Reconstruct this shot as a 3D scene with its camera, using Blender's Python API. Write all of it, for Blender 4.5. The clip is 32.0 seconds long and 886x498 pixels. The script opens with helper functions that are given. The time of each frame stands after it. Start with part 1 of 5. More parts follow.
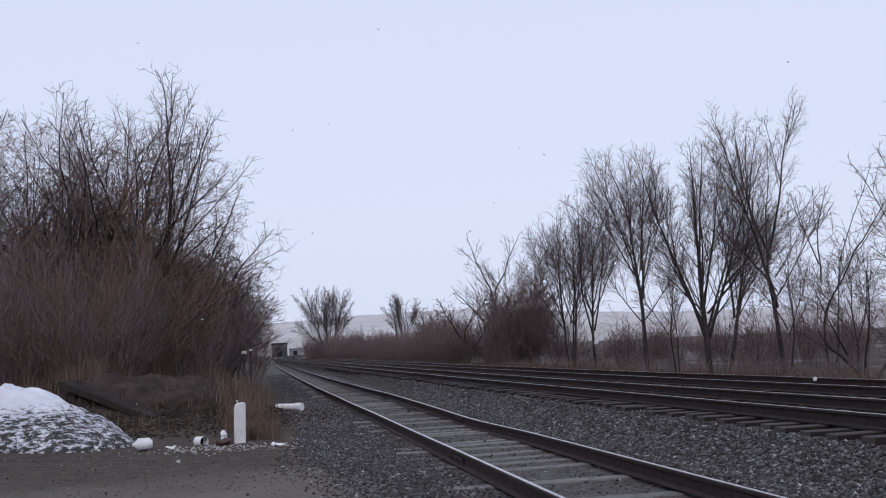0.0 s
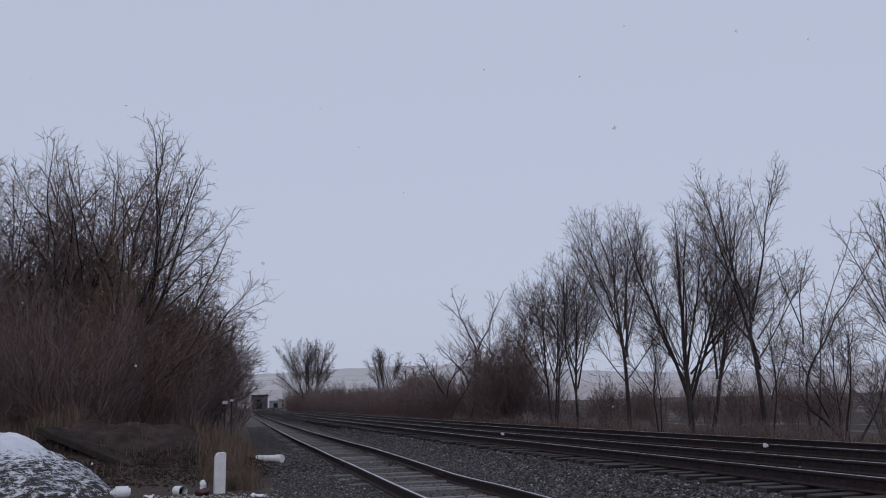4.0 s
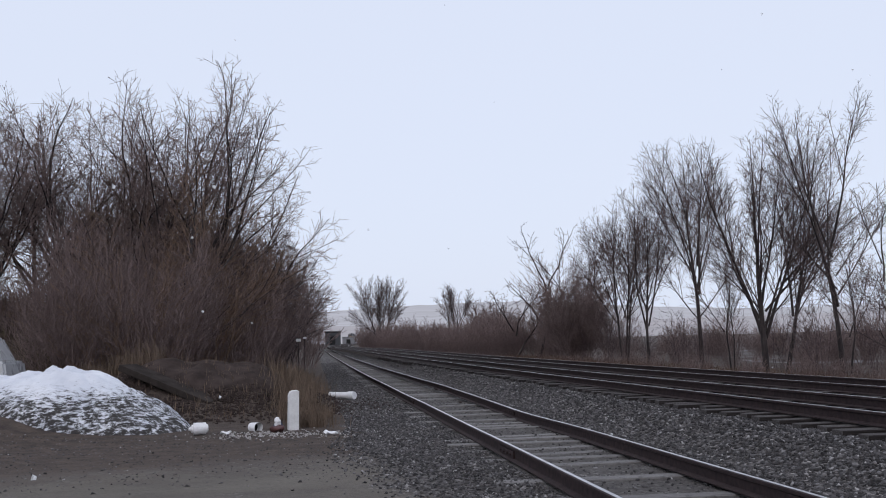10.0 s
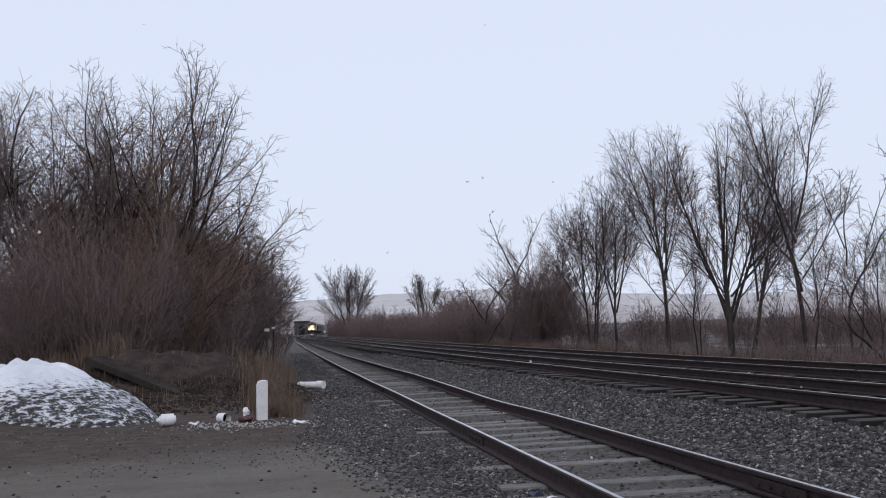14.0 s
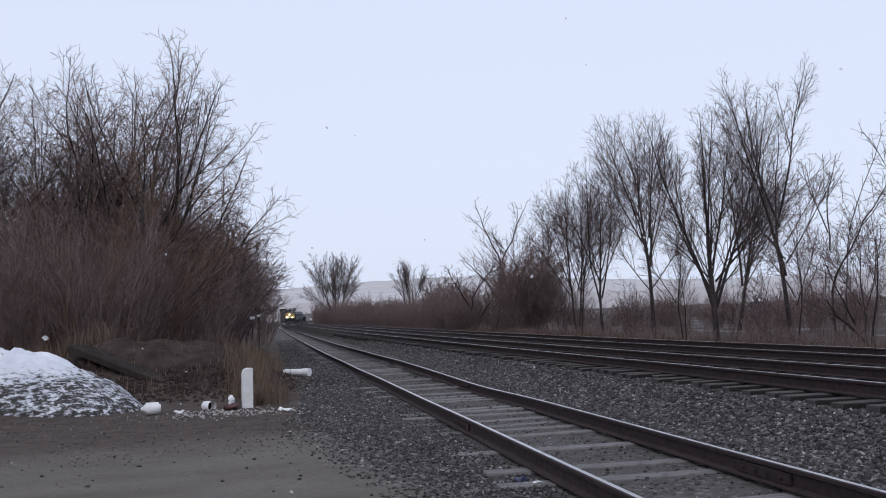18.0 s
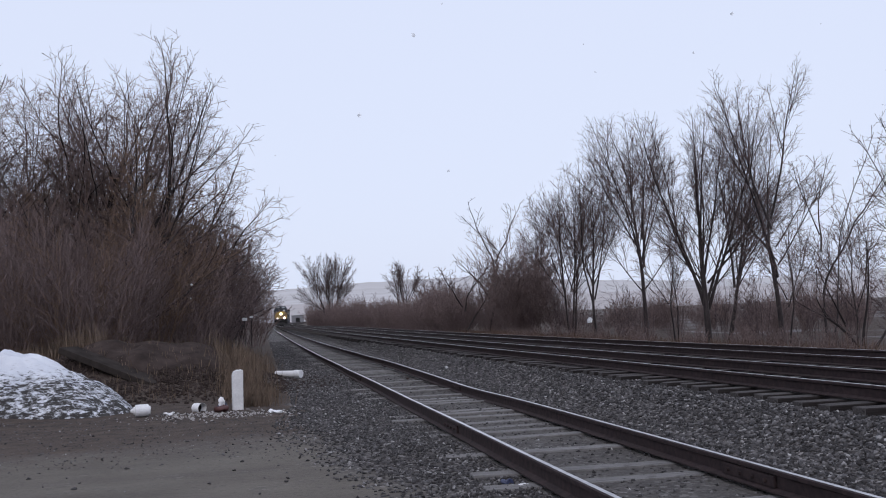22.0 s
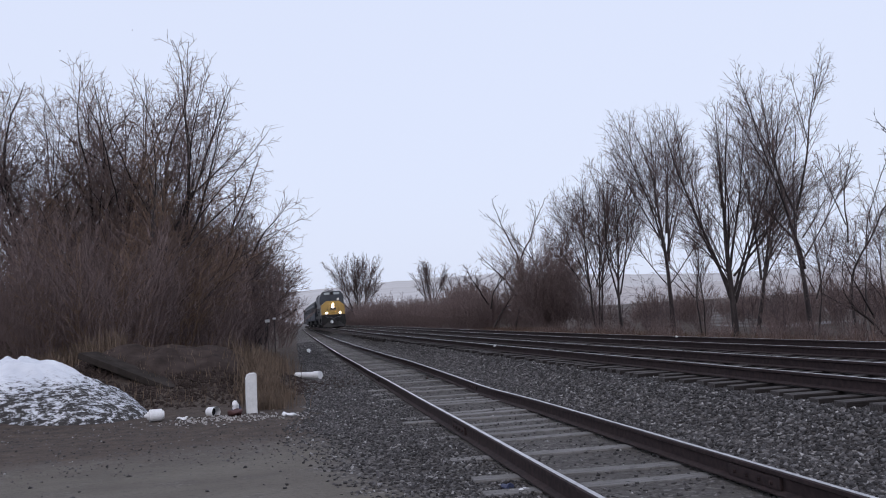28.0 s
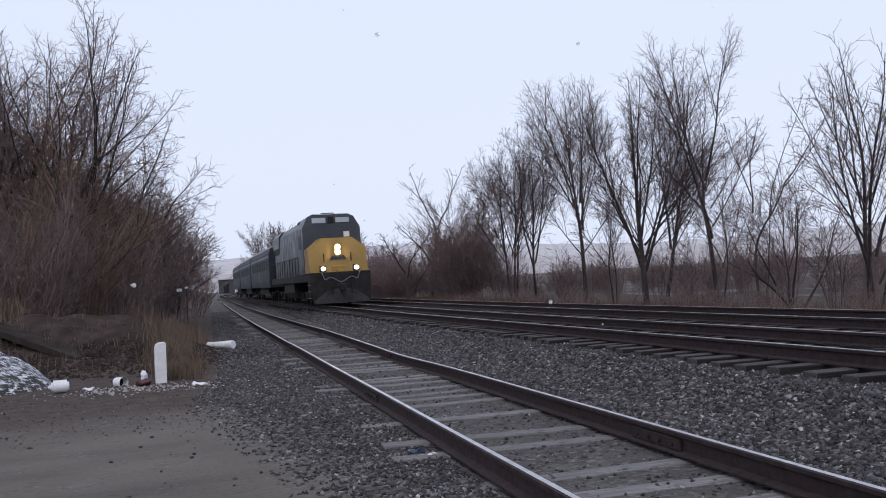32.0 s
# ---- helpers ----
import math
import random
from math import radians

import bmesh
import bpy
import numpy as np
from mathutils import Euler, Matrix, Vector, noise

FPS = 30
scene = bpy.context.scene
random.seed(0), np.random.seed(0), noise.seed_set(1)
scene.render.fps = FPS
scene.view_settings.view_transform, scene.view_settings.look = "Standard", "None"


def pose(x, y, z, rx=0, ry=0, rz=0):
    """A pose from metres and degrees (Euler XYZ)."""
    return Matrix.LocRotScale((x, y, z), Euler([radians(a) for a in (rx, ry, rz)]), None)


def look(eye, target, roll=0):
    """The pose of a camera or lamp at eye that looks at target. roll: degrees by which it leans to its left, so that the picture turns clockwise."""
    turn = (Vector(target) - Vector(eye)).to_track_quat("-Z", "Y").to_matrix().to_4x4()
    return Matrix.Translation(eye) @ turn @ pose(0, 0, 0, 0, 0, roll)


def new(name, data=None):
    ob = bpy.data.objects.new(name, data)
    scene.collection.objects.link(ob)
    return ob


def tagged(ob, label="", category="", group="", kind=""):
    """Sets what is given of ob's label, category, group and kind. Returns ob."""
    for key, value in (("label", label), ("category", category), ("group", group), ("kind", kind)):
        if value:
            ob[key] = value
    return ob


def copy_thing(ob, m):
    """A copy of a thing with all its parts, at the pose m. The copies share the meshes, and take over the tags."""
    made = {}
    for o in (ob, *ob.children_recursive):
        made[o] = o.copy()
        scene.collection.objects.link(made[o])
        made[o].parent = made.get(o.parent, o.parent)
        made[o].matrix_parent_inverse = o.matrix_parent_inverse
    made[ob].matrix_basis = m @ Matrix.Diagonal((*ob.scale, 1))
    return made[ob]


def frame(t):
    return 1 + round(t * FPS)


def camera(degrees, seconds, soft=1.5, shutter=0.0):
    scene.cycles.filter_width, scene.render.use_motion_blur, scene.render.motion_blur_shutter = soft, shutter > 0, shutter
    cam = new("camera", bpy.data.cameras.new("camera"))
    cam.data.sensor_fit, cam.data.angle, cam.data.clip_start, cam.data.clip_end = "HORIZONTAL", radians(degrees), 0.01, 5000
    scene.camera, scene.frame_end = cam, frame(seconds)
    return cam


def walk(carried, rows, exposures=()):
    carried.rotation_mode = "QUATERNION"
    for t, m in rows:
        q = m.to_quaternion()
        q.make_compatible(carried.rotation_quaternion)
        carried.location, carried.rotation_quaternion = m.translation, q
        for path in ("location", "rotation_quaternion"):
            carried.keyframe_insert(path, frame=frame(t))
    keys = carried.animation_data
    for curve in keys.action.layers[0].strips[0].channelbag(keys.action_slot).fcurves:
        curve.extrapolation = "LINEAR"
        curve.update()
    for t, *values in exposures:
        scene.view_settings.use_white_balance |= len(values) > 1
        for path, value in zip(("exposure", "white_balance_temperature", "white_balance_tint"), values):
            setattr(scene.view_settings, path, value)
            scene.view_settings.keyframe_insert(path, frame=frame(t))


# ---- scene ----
EXPOSURES = [(0, -0.06, 6630, 17), (0.4, -0.12, 6610, 17), (1.0, -0.34, 6570, 17), (1.6, -0.52, 6530, 17), (4.5, -0.58, 6530, 17), (5.0, -0.56, 6550, 17), (5.5, -0.32, 6630, 16),
             (6.0, -0.12, 6780, 14), (6.6, 0.02, 6810, 14), (7.0, 0.06, 6810, 14), (9.0, 0.0, 6810, 14), (14.0, 0.0, 6810, 14), (18.0, 0.0, 6670, 15), (27.0, 0.0, 6650, 16), (32, 0.08, 6650, 16)]
cam = camera(50.0, 32.0, soft=1.05)
PATH = [
    (0, (-3.176, 0.088, 1.405), (-2.793, 2.039, 1.623), -2.8),
    (0.5, (-3.216, 0.085, 1.382), (-2.807, 2.024, 1.65), -1.1),
    (1, (-3.23, 0.043, 1.368), (-2.798, 1.971, 1.678), -1.3),
    (1.5, (-3.248, 0.025, 1.363), (-2.761, 1.936, 1.693), -1.1),
    (2, (-3.257, -0.041, 1.343), (-2.747, 1.863, 1.682), -1.6),
    (2.5, (-3.244, -0.03, 1.353), (-2.775, 1.891, 1.657), -1.6),
    (4.5, (-3.219, -0.015, 1.37), (-2.816, 1.915, 1.705), -1.9),
    (5, (-3.197, -0.07, 1.389), (-2.819, 1.873, 1.675), -2.2),
    (5.5, (-3.183, 0.046, 1.399), (-2.835, 2.005, 1.602), -1.5),
    (6, (-3.18, 0.093, 1.416), (-2.881, 2.064, 1.58), -1.8),
    (6.5, (-3.151, 0.116, 1.408), (-2.87, 2.09, 1.556), -2.2),
    (7, (-3.159, 0.113, 1.421), (-2.882, 2.089, 1.562), -2.2),
    (7.5, (-3.166, 0.132, 1.423), (-2.895, 2.108, 1.571), -1.7),
    (8, (-3.179, 0.076, 1.425), (-2.922, 2.052, 1.596), -1.5),
    (8.5, (-3.188, 0.063, 1.429), (-2.942, 2.04, 1.608), -1.5),
    (9, (-3.188, 0.056, 1.421), (-2.942, 2.031, 1.612), -1.9),
    (9.5, (-3.18, 0.08, 1.423), (-2.92, 2.053, 1.622), -1.4),
    (10, (-3.182, 0.065, 1.424), (-2.911, 2.036, 1.628), -1.5),
    (10.5, (-3.184, 0.088, 1.417), (-2.909, 2.059, 1.616), -1.4),
    (11, (-3.185, 0.063, 1.424), (-2.905, 2.034, 1.618), -1.3),
    (11.5, (-3.181, 0.074, 1.419), (-2.892, 2.043, 1.613), -1.3),
    (12, (-3.181, 0.075, 1.418), (-2.889, 2.045, 1.61), -1.7),
    (12.5, (-3.181, 0.069, 1.422), (-2.891, 2.039, 1.61), -2.0),
    (13, (-3.177, 0.086, 1.412), (-2.884, 2.055, 1.604), -2.0),
    (13.5, (-3.17, 0.069, 1.416), (-2.857, 2.036, 1.604), -2.3),
    (14, (-3.167, 0.075, 1.415), (-2.832, 2.038, 1.593), -2.1),
    (14.5, (-3.164, 0.079, 1.419), (-2.816, 2.041, 1.589), -2.3),
    (16.5, (-3.153, 0.072, 1.424), (-2.785, 2.031, 1.585), -2.6),
    (17, (-3.154, 0.06, 1.42), (-2.787, 2.019, 1.584), -2.5),
    (17.5, (-3.152, 0.074, 1.418), (-2.786, 2.034, 1.576), -2.2),
    (18, (-3.149, 0.104, 1.41), (-2.785, 2.065, 1.559), -2.5),
    (18.5, (-3.148, 0.081, 1.416), (-2.784, 2.042, 1.566), -2.6),
    (19, (-3.147, 0.062, 1.422), (-2.792, 2.025, 1.57), -2.7),
    (19.5, (-3.13, 0.119, 1.413), (-2.786, 2.084, 1.562), -2.4),
    (20, (-3.115, 0.095, 1.415), (-2.779, 2.061, 1.564), -2.4),
    (20.5, (-3.108, 0.083, 1.416), (-2.764, 2.047, 1.57), -2.3),
    (21, (-3.098, 0.085, 1.415), (-2.743, 2.047, 1.565), -2.4),
    (21.5, (-3.089, 0.08, 1.417), (-2.72, 2.04, 1.566), -2.7),
    (22, (-3.083, 0.082, 1.418), (-2.707, 2.041, 1.569), -2.5),
    (22.5, (-3.085, 0.084, 1.411), (-2.701, 2.041, 1.567), -2.5),
    (23, (-3.058, 0.065, 1.413), (-2.657, 2.02, 1.56), -2.3),
    (23.5, (-2.894, 0.154, 1.421), (-2.532, 2.116, 1.565), -0.0),
    (24, (-2.82, 0.17, 1.424), (-2.471, 2.134, 1.575), -1.4),
    (24.5, (-2.779, 0.157, 1.424), (-2.426, 2.12, 1.571), -2.5),
    (25, (-2.767, 0.195, 1.426), (-2.417, 2.159, 1.568), -2.6),
    (25.5, (-2.789, 0.205, 1.437), (-2.449, 2.171, 1.573), -2.8),
    (27.5, (-2.75, 0.232, 1.435), (-2.436, 2.202, 1.583), -3.8),
    (28, (-2.756, 0.226, 1.436), (-2.439, 2.195, 1.585), -3.5),
    (28.5, (-2.758, 0.201, 1.442), (-2.437, 2.169, 1.591), -3.4),
    (29, (-2.762, 0.18, 1.438), (-2.435, 2.147, 1.591), -3.3),
    (29.5, (-2.758, 0.201, 1.424), (-2.422, 2.167, 1.566), -3.6),
    (30, (-2.736, 0.18, 1.427), (-2.372, 2.143, 1.544), -3.5),
    (30.5, (-2.726, 0.227, 1.414), (-2.33, 2.185, 1.514), -3.7),
    (31, (-2.732, 0.244, 1.418), (-2.311, 2.197, 1.511), -2.8),
    (31.5, (-2.729, 0.226, 1.421), (-2.278, 2.172, 1.509), -2.0),
    (32, (-2.686, 0.241, 1.41), (-2.203, 2.181, 1.484), -3.6),
]
walk(cam, [(t, look(eye, target, roll)) for t, eye, target, roll in PATH], exposures=EXPOSURES)

# ---------------------------------------------------------------- light: an overcast winter sky
world = bpy.data.worlds.new("overcast")
scene.world = world
world.use_nodes = True
wn = world.node_tree.nodes
sky = wn.new("ShaderNodeTexSky")
sky.sky_type, sky.sun_disc = "NISHITA", False
sky.sun_elevation, sky.sun_rotation = radians(38), radians(200)
sky.dust_density, sky.air_density = 4.0, 1.0
sky_mix = wn.new("ShaderNodeMix")
sky_mix.data_type = "RGBA"
sky_mix.inputs[0].default_value = 0.985
sky_mix.inputs[7].default_value = (0.664, 0.764, 0.934, 1)
world.node_tree.links.new(sky.outputs[0], sky_mix.inputs[6])
world.node_tree.links.new(sky_mix.outputs[2], wn["Background"].inputs[0])
wn["Background"].inputs[1].default_value = 1.0
sun = new("sun", bpy.data.lights.new("sun", "SUN"))
sun.data.energy, sun.data.angle, sun.data.color = 0.5, radians(40), (1.0, 0.97, 0.94)
sun.matrix_world = look((0, 0, 60), (20, 55, 0))
tagged(sun, kind="structure")


# ---------------------------------------------------------------- materials
class Mat:
    """A small builder of node materials."""

    def __init__(self, name, rough=0.8, metal=0.0, spec=0.5):
        self.m = bpy.data.materials.new(name)
        self.m.use_nodes = True
        self.t = self.m.node_tree
        self.b = self.t.nodes["Principled BSDF"]
        self.b.inputs["Roughness"].default_value = rough
        self.b.inputs["Metallic"].default_value = metal
        self.b.inputs["Specular IOR Level"].default_value = spec
        self.co = self.t.nodes.new("ShaderNodeTexCoord").outputs["Object"]

    def link(self, a, b):
        self.t.links.new(a, b)

    def noise(self, scale, detail=4, rough=0.6, co=None):
        n = self.t.nodes.new("ShaderNodeTexNoise")
        n.inputs["Scale"].default_value, n.inputs["Detail"].default_value = scale, detail
        n.inputs["Roughness"].default_value = rough
        self.link(co or self.co, n.inputs["Vector"])
        return n.outputs["Fac"]

    def voronoi(self, scale, out="Color"):
        n = self.t.nodes.new("ShaderNodeTexVoronoi")
        n.inputs["Scale"].default_value = scale
        self.link(self.co, n.inputs["Vector"])
        return n.outputs[out]

    def ramp(self, fac, *stops):
        n = self.t.nodes.new("ShaderNodeValToRGB")
        e = n.color_ramp.elements
        while len(e) < len(stops):
            e.new(0.5)
        for el, (pos, col) in zip(e, stops):
            el.position = pos
            el.color = (*col, 1) if isinstance(col, tuple) else (col, col, col, 1)
        self.link(fac, n.inputs[0])
        return n.outputs[0]

    def mix(self, fac, a, b, mode="MIX"):
        n = self.t.nodes.new("ShaderNodeMix")
        n.data_type, n.blend_type = "RGBA", mode
        for v, i in ((fac, 0), (a, 6), (b, 7)):
            if isinstance(v, tuple):
                n.inputs[i].default_value = (*v, 1)
            elif isinstance(v, (int, float)):
                n.inputs[i].default_value = v
            else:
                self.link(v, n.inputs[i])
        return n.outputs[2]

    def math(self, op, a, b=0.0, c=0.0):
        n = self.t.nodes.new("ShaderNodeMath")
        n.operation = op
        for i, v in enumerate((a, b, c)):
            if isinstance(v, (int, float)):
                n.inputs[i].default_value = v
            else:
                self.link(v, n.inputs[i])
        return n.outputs[0]

    def xyz(self):
        n = self.t.nodes.new("ShaderNodeSeparateXYZ")
        self.link(self.co, n.inputs[0])
        return n.outputs

    def rand(self):
        return self.t.nodes.new("ShaderNodeObjectInfo").outputs["Random"]

    def island(self):
        return self.t.nodes.new("ShaderNodeNewGeometry").outputs["Random Per Island"]

    def color(self, v):
        if isinstance(v, tuple):
            self.b.inputs["Base Color"].default_value = (*v, 1)
        else:
            self.link(v, self.b.inputs["Base Color"])
        return self

    def rough(self, v):
        self.link(v, self.b.inputs["Roughness"])
        return self

    def bump(self, h, strength=0.5, dist=0.02):
        n = self.t.nodes.new("ShaderNodeBump")
        n.inputs["Strength"].default_value, n.inputs["Distance"].default_value = strength, dist
        self.link(h, n.inputs["Height"])
        self.link(n.outputs[0], self.b.inputs["Normal"])
        return self

    def glow(self, col, strength):
        self.b.inputs["Emission Color"].default_value = (*col, 1)
        self.b.inputs["Emission Strength"].default_value = strength
        return self


def paint(name, col, rough=0.5, metal=0.0, wear=0.25, scale=3.0, spec=0.5):
    m = Mat(name, rough, metal, spec)
    a = m.noise(scale, 5)
    b = m.noise(scale * 14, 3)
    dark = tuple(c * (1 - wear) for c in col)
    light = tuple(min(1, c * (1 + wear * 0.5)) for c in col)
    m.color(m.mix(m.ramp(b, (0.35, 0.0), (0.75, 0.45)), m.ramp(a, (0.3, dark), (0.7, light)), tuple(c * 0.6 + 0.015 for c in col)))
    m.rough(m.ramp(a, (0.3, min(1, rough + 0.12)), (0.7, max(0.05, rough - 0.1))))
    return m.m


def mat_ground():
    m = Mat("ground_gravel_and_dirt", 0.92, spec=0.25)
    x, y, z = m.xyz()
    wob = m.noise(0.55, 4)
    fine = m.noise(3.5, 5)
    # gravel: stones of many greys
    cells = m.voronoi(26, "Color")
    sep = m.t.nodes.new("ShaderNodeSeparateColor")
    m.link(cells, sep.inputs[0])
    stone = m.ramp(sep.outputs[0], (0.0, (0.017, 0.015, 0.015)), (0.5, (0.069, 0.062, 0.061)), (0.85, (0.157, 0.145, 0.142)), (1.0, (0.37, 0.35, 0.34)))
    gravel = m.mix(m.ramp(m.noise(0.8, 5), (0.35, 0.0), (0.7, 0.75)), stone, (0.058, 0.051, 0.048))
    # packed dirt road with damp streaks along x
    st = m.t.nodes.new("ShaderNodeMapping")
    st.inputs["Scale"].default_value = (0.5, 1.0, 1)
    m.link(m.co, st.inputs[0])
    streak = m.noise(0.9, 5, 0.55, st.outputs[0])
    dirt = m.ramp(streak, (0.3, (0.084, 0.073, 0.063)), (0.5, (0.118, 0.104, 0.089)), (0.75, (0.148, 0.132, 0.114)))
    dirt = m.mix(m.ramp(m.noise(18, 4), (0.52, 0.0), (0.78, 0.6)), dirt, (0.050, 0.044, 0.042))
    dirt = m.mix(m.ramp(m.noise(1.7, 6, 0.7), (0.52, 0.0), (0.72, 0.35)), dirt, stone)
    # the dirt lies left of a slanting edge
    edge = m.math("ADD", m.math("ADD", x, m.math("MULTIPLY", y, 0.155)), m.math("MULTIPLY", wob, 2.2))
    shift = m.math("MULTIPLY_ADD", edge, 0.5, 0.25)
    isdirt = m.ramp(shift, (0.30, 1.0), (0.62, 0.0))
    near = m.ramp(m.math("MULTIPLY_ADD", m.math("ADD", m.math("MULTIPLY", fine, 1.6), m.math("ADD", y, m.math("MULTIPLY", wob, 3.0))), 0.1, -1.0), (0.42, 1.0), (0.66, 0.12))
    isdirt = m.math("MULTIPLY", isdirt, near)
    col = m.mix(isdirt, gravel, dirt)
    # rough earth and dead grass away from the tracks
    far = m.ramp(fine, (0.3, (0.040, 0.030, 0.027)), (0.6, (0.078, 0.059, 0.048)), (0.85, (0.14, 0.107, 0.079)))
    left = m.math("LESS_THAN", m.math("ADD", x, m.math("MULTIPLY", wob, 1.6)), -1.7)
    soil = m.math("ADD", m.math("MULTIPLY", fine, 2.6), m.math("MULTIPLY", wob, 2.0))
    back = m.ramp(m.math("MULTIPLY_ADD", m.math("ADD", m.math("SUBTRACT", y, m.math("MULTIPLY", x, 0.25)), soil), 0.25, -3.55), (0.25, 0.0), (0.75, 1.0))
    right = m.math("GREATER_THAN", m.math("ADD", x, m.math("MULTIPLY", wob, 1.2)), 11.2)
    waste = m.math("MAXIMUM", m.math("MULTIPLY", left, back), right)
    col = m.mix(waste, col, far)
    # shade between main rails put into the bed's colour, dusty fines on the siding
    bed_shade = m.math("MULTIPLY", m.math("GREATER_THAN", m.math("ADD", x, m.math("MULTIPLY", fine, 0.4)), 3.4), m.math("LESS_THAN", x, 10.0))
    col = m.mix(m.math("MULTIPLY", bed_shade, 0.75), col, (0.022, 0.018, 0.017))
    dust = m.math("MULTIPLY", m.ramp(m.math("ADD", m.math("ADD", x, m.math("MULTIPLY", fine, 0.9)), 1.3), (0.15, 0.0), (0.75, 1.0)), m.math("LESS_THAN", x, 0.9))
    col = m.mix(m.math("MULTIPLY", dust, m.ramp(wob, (0.35, 0.35), (0.6, 0.85))), col, m.ramp(fine, (0.35, (0.060, 0.055, 0.052)), (0.7, (0.115, 0.107, 0.100))))
    # thin snow left in patches on the fields beyond the trees
    field = m.math("GREATER_THAN", x, 24.0)
    snow = m.math("MULTIPLY", field, m.ramp(m.noise(0.06, 5, 0.65), (0.54, 0.0), (0.64, 0.4)))
    col = m.mix(snow, col, (0.45, 0.46, 0.50))
    m.color(col)
    hgt = m.mix(isdirt, m.voronoi(26, "Distance"), m.noise(22, 3))
    m.bump(hgt, 0.8, 0.03)
    return m.m


def mat_stone():
    m = Mat("ballast_stone", 0.85, spec=0.3)
    r = m.island()
    c = m.ramp(r, (0.0, (0.014, 0.013, 0.014)), (0.45, (0.048, 0.045, 0.047)), (0.78, (0.104, 0.099, 0.102)), (0.95, (0.19, 0.182, 0.185)), (1.0, (0.42, 0.41, 0.41)))
    m.color(m.mix(m.ramp(m.noise(30, 3), (0.4, 0.0), (0.7, 0.5)), c, (0.05, 0.045, 0.043)))
    return m.m


def mat_tie(name, base, light):
    m = Mat(name, 0.9, spec=0.2)
    st = m.t.nodes.new("ShaderNodeMapping")
    st.inputs["Scale"].default_value = (1.2, 22, 22)
    m.link(m.co, st.inputs[0])
    g = m.noise(2.0, 6, 0.65, st.outputs[0])
    c = m.ramp(g, (0.25, tuple(v * 0.35 for v in base)), (0.5, base), (0.78, light))
    c = m.mix(m.math("MULTIPLY", m.rand(), 0.45), c, tuple(v * 0.5 for v in base))
    m.color(m.mix(m.ramp(m.noise(6, 4), (0.55, 0.0), (0.75, 0.7)), c, (0.045, 0.04, 0.038)))
    m.bump(g, 0.7, 0.01)
    return m.m


def mat_bark(name, dark, light, rough=0.9):
    m = Mat(name, rough, spec=0.2)
    st = m.t.nodes.new("ShaderNodeMapping")
    st.inputs["Scale"].default_value = (9, 9, 1.6)
    m.link(m.co, st.inputs[0])
    g = m.noise(1.5, 5, 0.65, st.outputs[0])
    c = m.ramp(g, (0.3, dark), (0.72, light))
    m.color(m.mix(m.math("MULTIPLY", m.island(), 0.5), c, dark))
    return m.m


def mat_snow():
    m = Mat("old_dirty_snow", 0.7, spec=0.3)
    x, y, z = m.xyz()
    st = m.t.nodes.new("ShaderNodeMapping")
    st.inputs["Rotation"].default_value = (0, 0, radians(43))
    st.inputs["Scale"].default_value = (0.7, 1.5, 1.5)
    m.link(m.co, st.inputs[0])
    n = m.noise(9.0, 10, 0.8, st.outputs[0])
    n2 = m.noise(0.9, 3)
    lev = m.math("ADD", m.math("ADD", m.ramp(z, (0.0, 0.0), (0.6, 0.07), (0.98, 0.42)), m.math("MULTIPLY", n, 1.9)), m.math("MULTIPLY", n2, 0.3))
    k = m.ramp(m.math("SUBTRACT", lev, 0.62), (0.55, 0.0), (0.60, 0.75), (0.8, 1.0))
    white = m.ramp(m.noise(1.4, 4), (0.3, (0.60, 0.63, 0.70)), (0.7, (0.80, 0.82, 0.87)))
    dirt = m.ramp(m.noise(14, 4), (0.3, (0.020, 0.018, 0.018)), (0.7, (0.055, 0.05, 0.048)))
    m.color(m.mix(k, dirt, white))
    m.bump(n, 0.6, 0.06)
    return m.m


def mat_rail_side():
    m = Mat("rusty_rail_side", 0.8, 0.2, spec=0.3)
    m.color(m.ramp(m.noise(12, 5), (0.3, (0.018, 0.012, 0.013)), (0.7, (0.05, 0.032, 0.032))))
    return m.m


def mat_rail_top():
    m = Mat("worn_rail_head", 0.3, 0.9)
    n = m.noise(5, 5)
    m.color(m.ramp(n, (0.3, (0.42, 0.41, 0.415)), (0.7, (0.66, 0.65, 0.66))))
    m.rough(m.ramp(n, (0.3, 0.45), (0.7, 0.3)))
    return m.m


GROUND = mat_ground()
STONE = mat_stone()
TIE = mat_tie("weathered_tie", (0.19, 0.182, 0.180), (0.36, 0.35, 0.345))
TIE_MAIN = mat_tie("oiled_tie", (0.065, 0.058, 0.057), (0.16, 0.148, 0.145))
# near-black sides: the shade of the gaps between ties put into colour
TIE_SIDE = mat_tie("shaded_tie_side", (0.025, 0.021, 0.021), (0.05, 0.045, 0.044))
RAIL_SIDE, RAIL_TOP = mat_rail_side(), mat_rail_top()
SNOW = mat_snow()
SNOWWHITE = paint("leftover_snow", (0.68, 0.70, 0.75), 0.7, wear=0.2, scale=4)
BARK = mat_bark("grey_bark", (0.028, 0.023, 0.024), (0.090, 0.075, 0.074))
TWIG = mat_bark("bare_twigs", (0.070, 0.051, 0.052), (0.185, 0.138, 0.135))
BRUSH = mat_bark("dark_brush_twigs", (0.115, 0.085, 0.082), (0.285, 0.212, 0.203))
BRUSH_TAN = mat_bark("tan_brush_twigs", (0.122, 0.080, 0.060), (0.32, 0.220, 0.162))
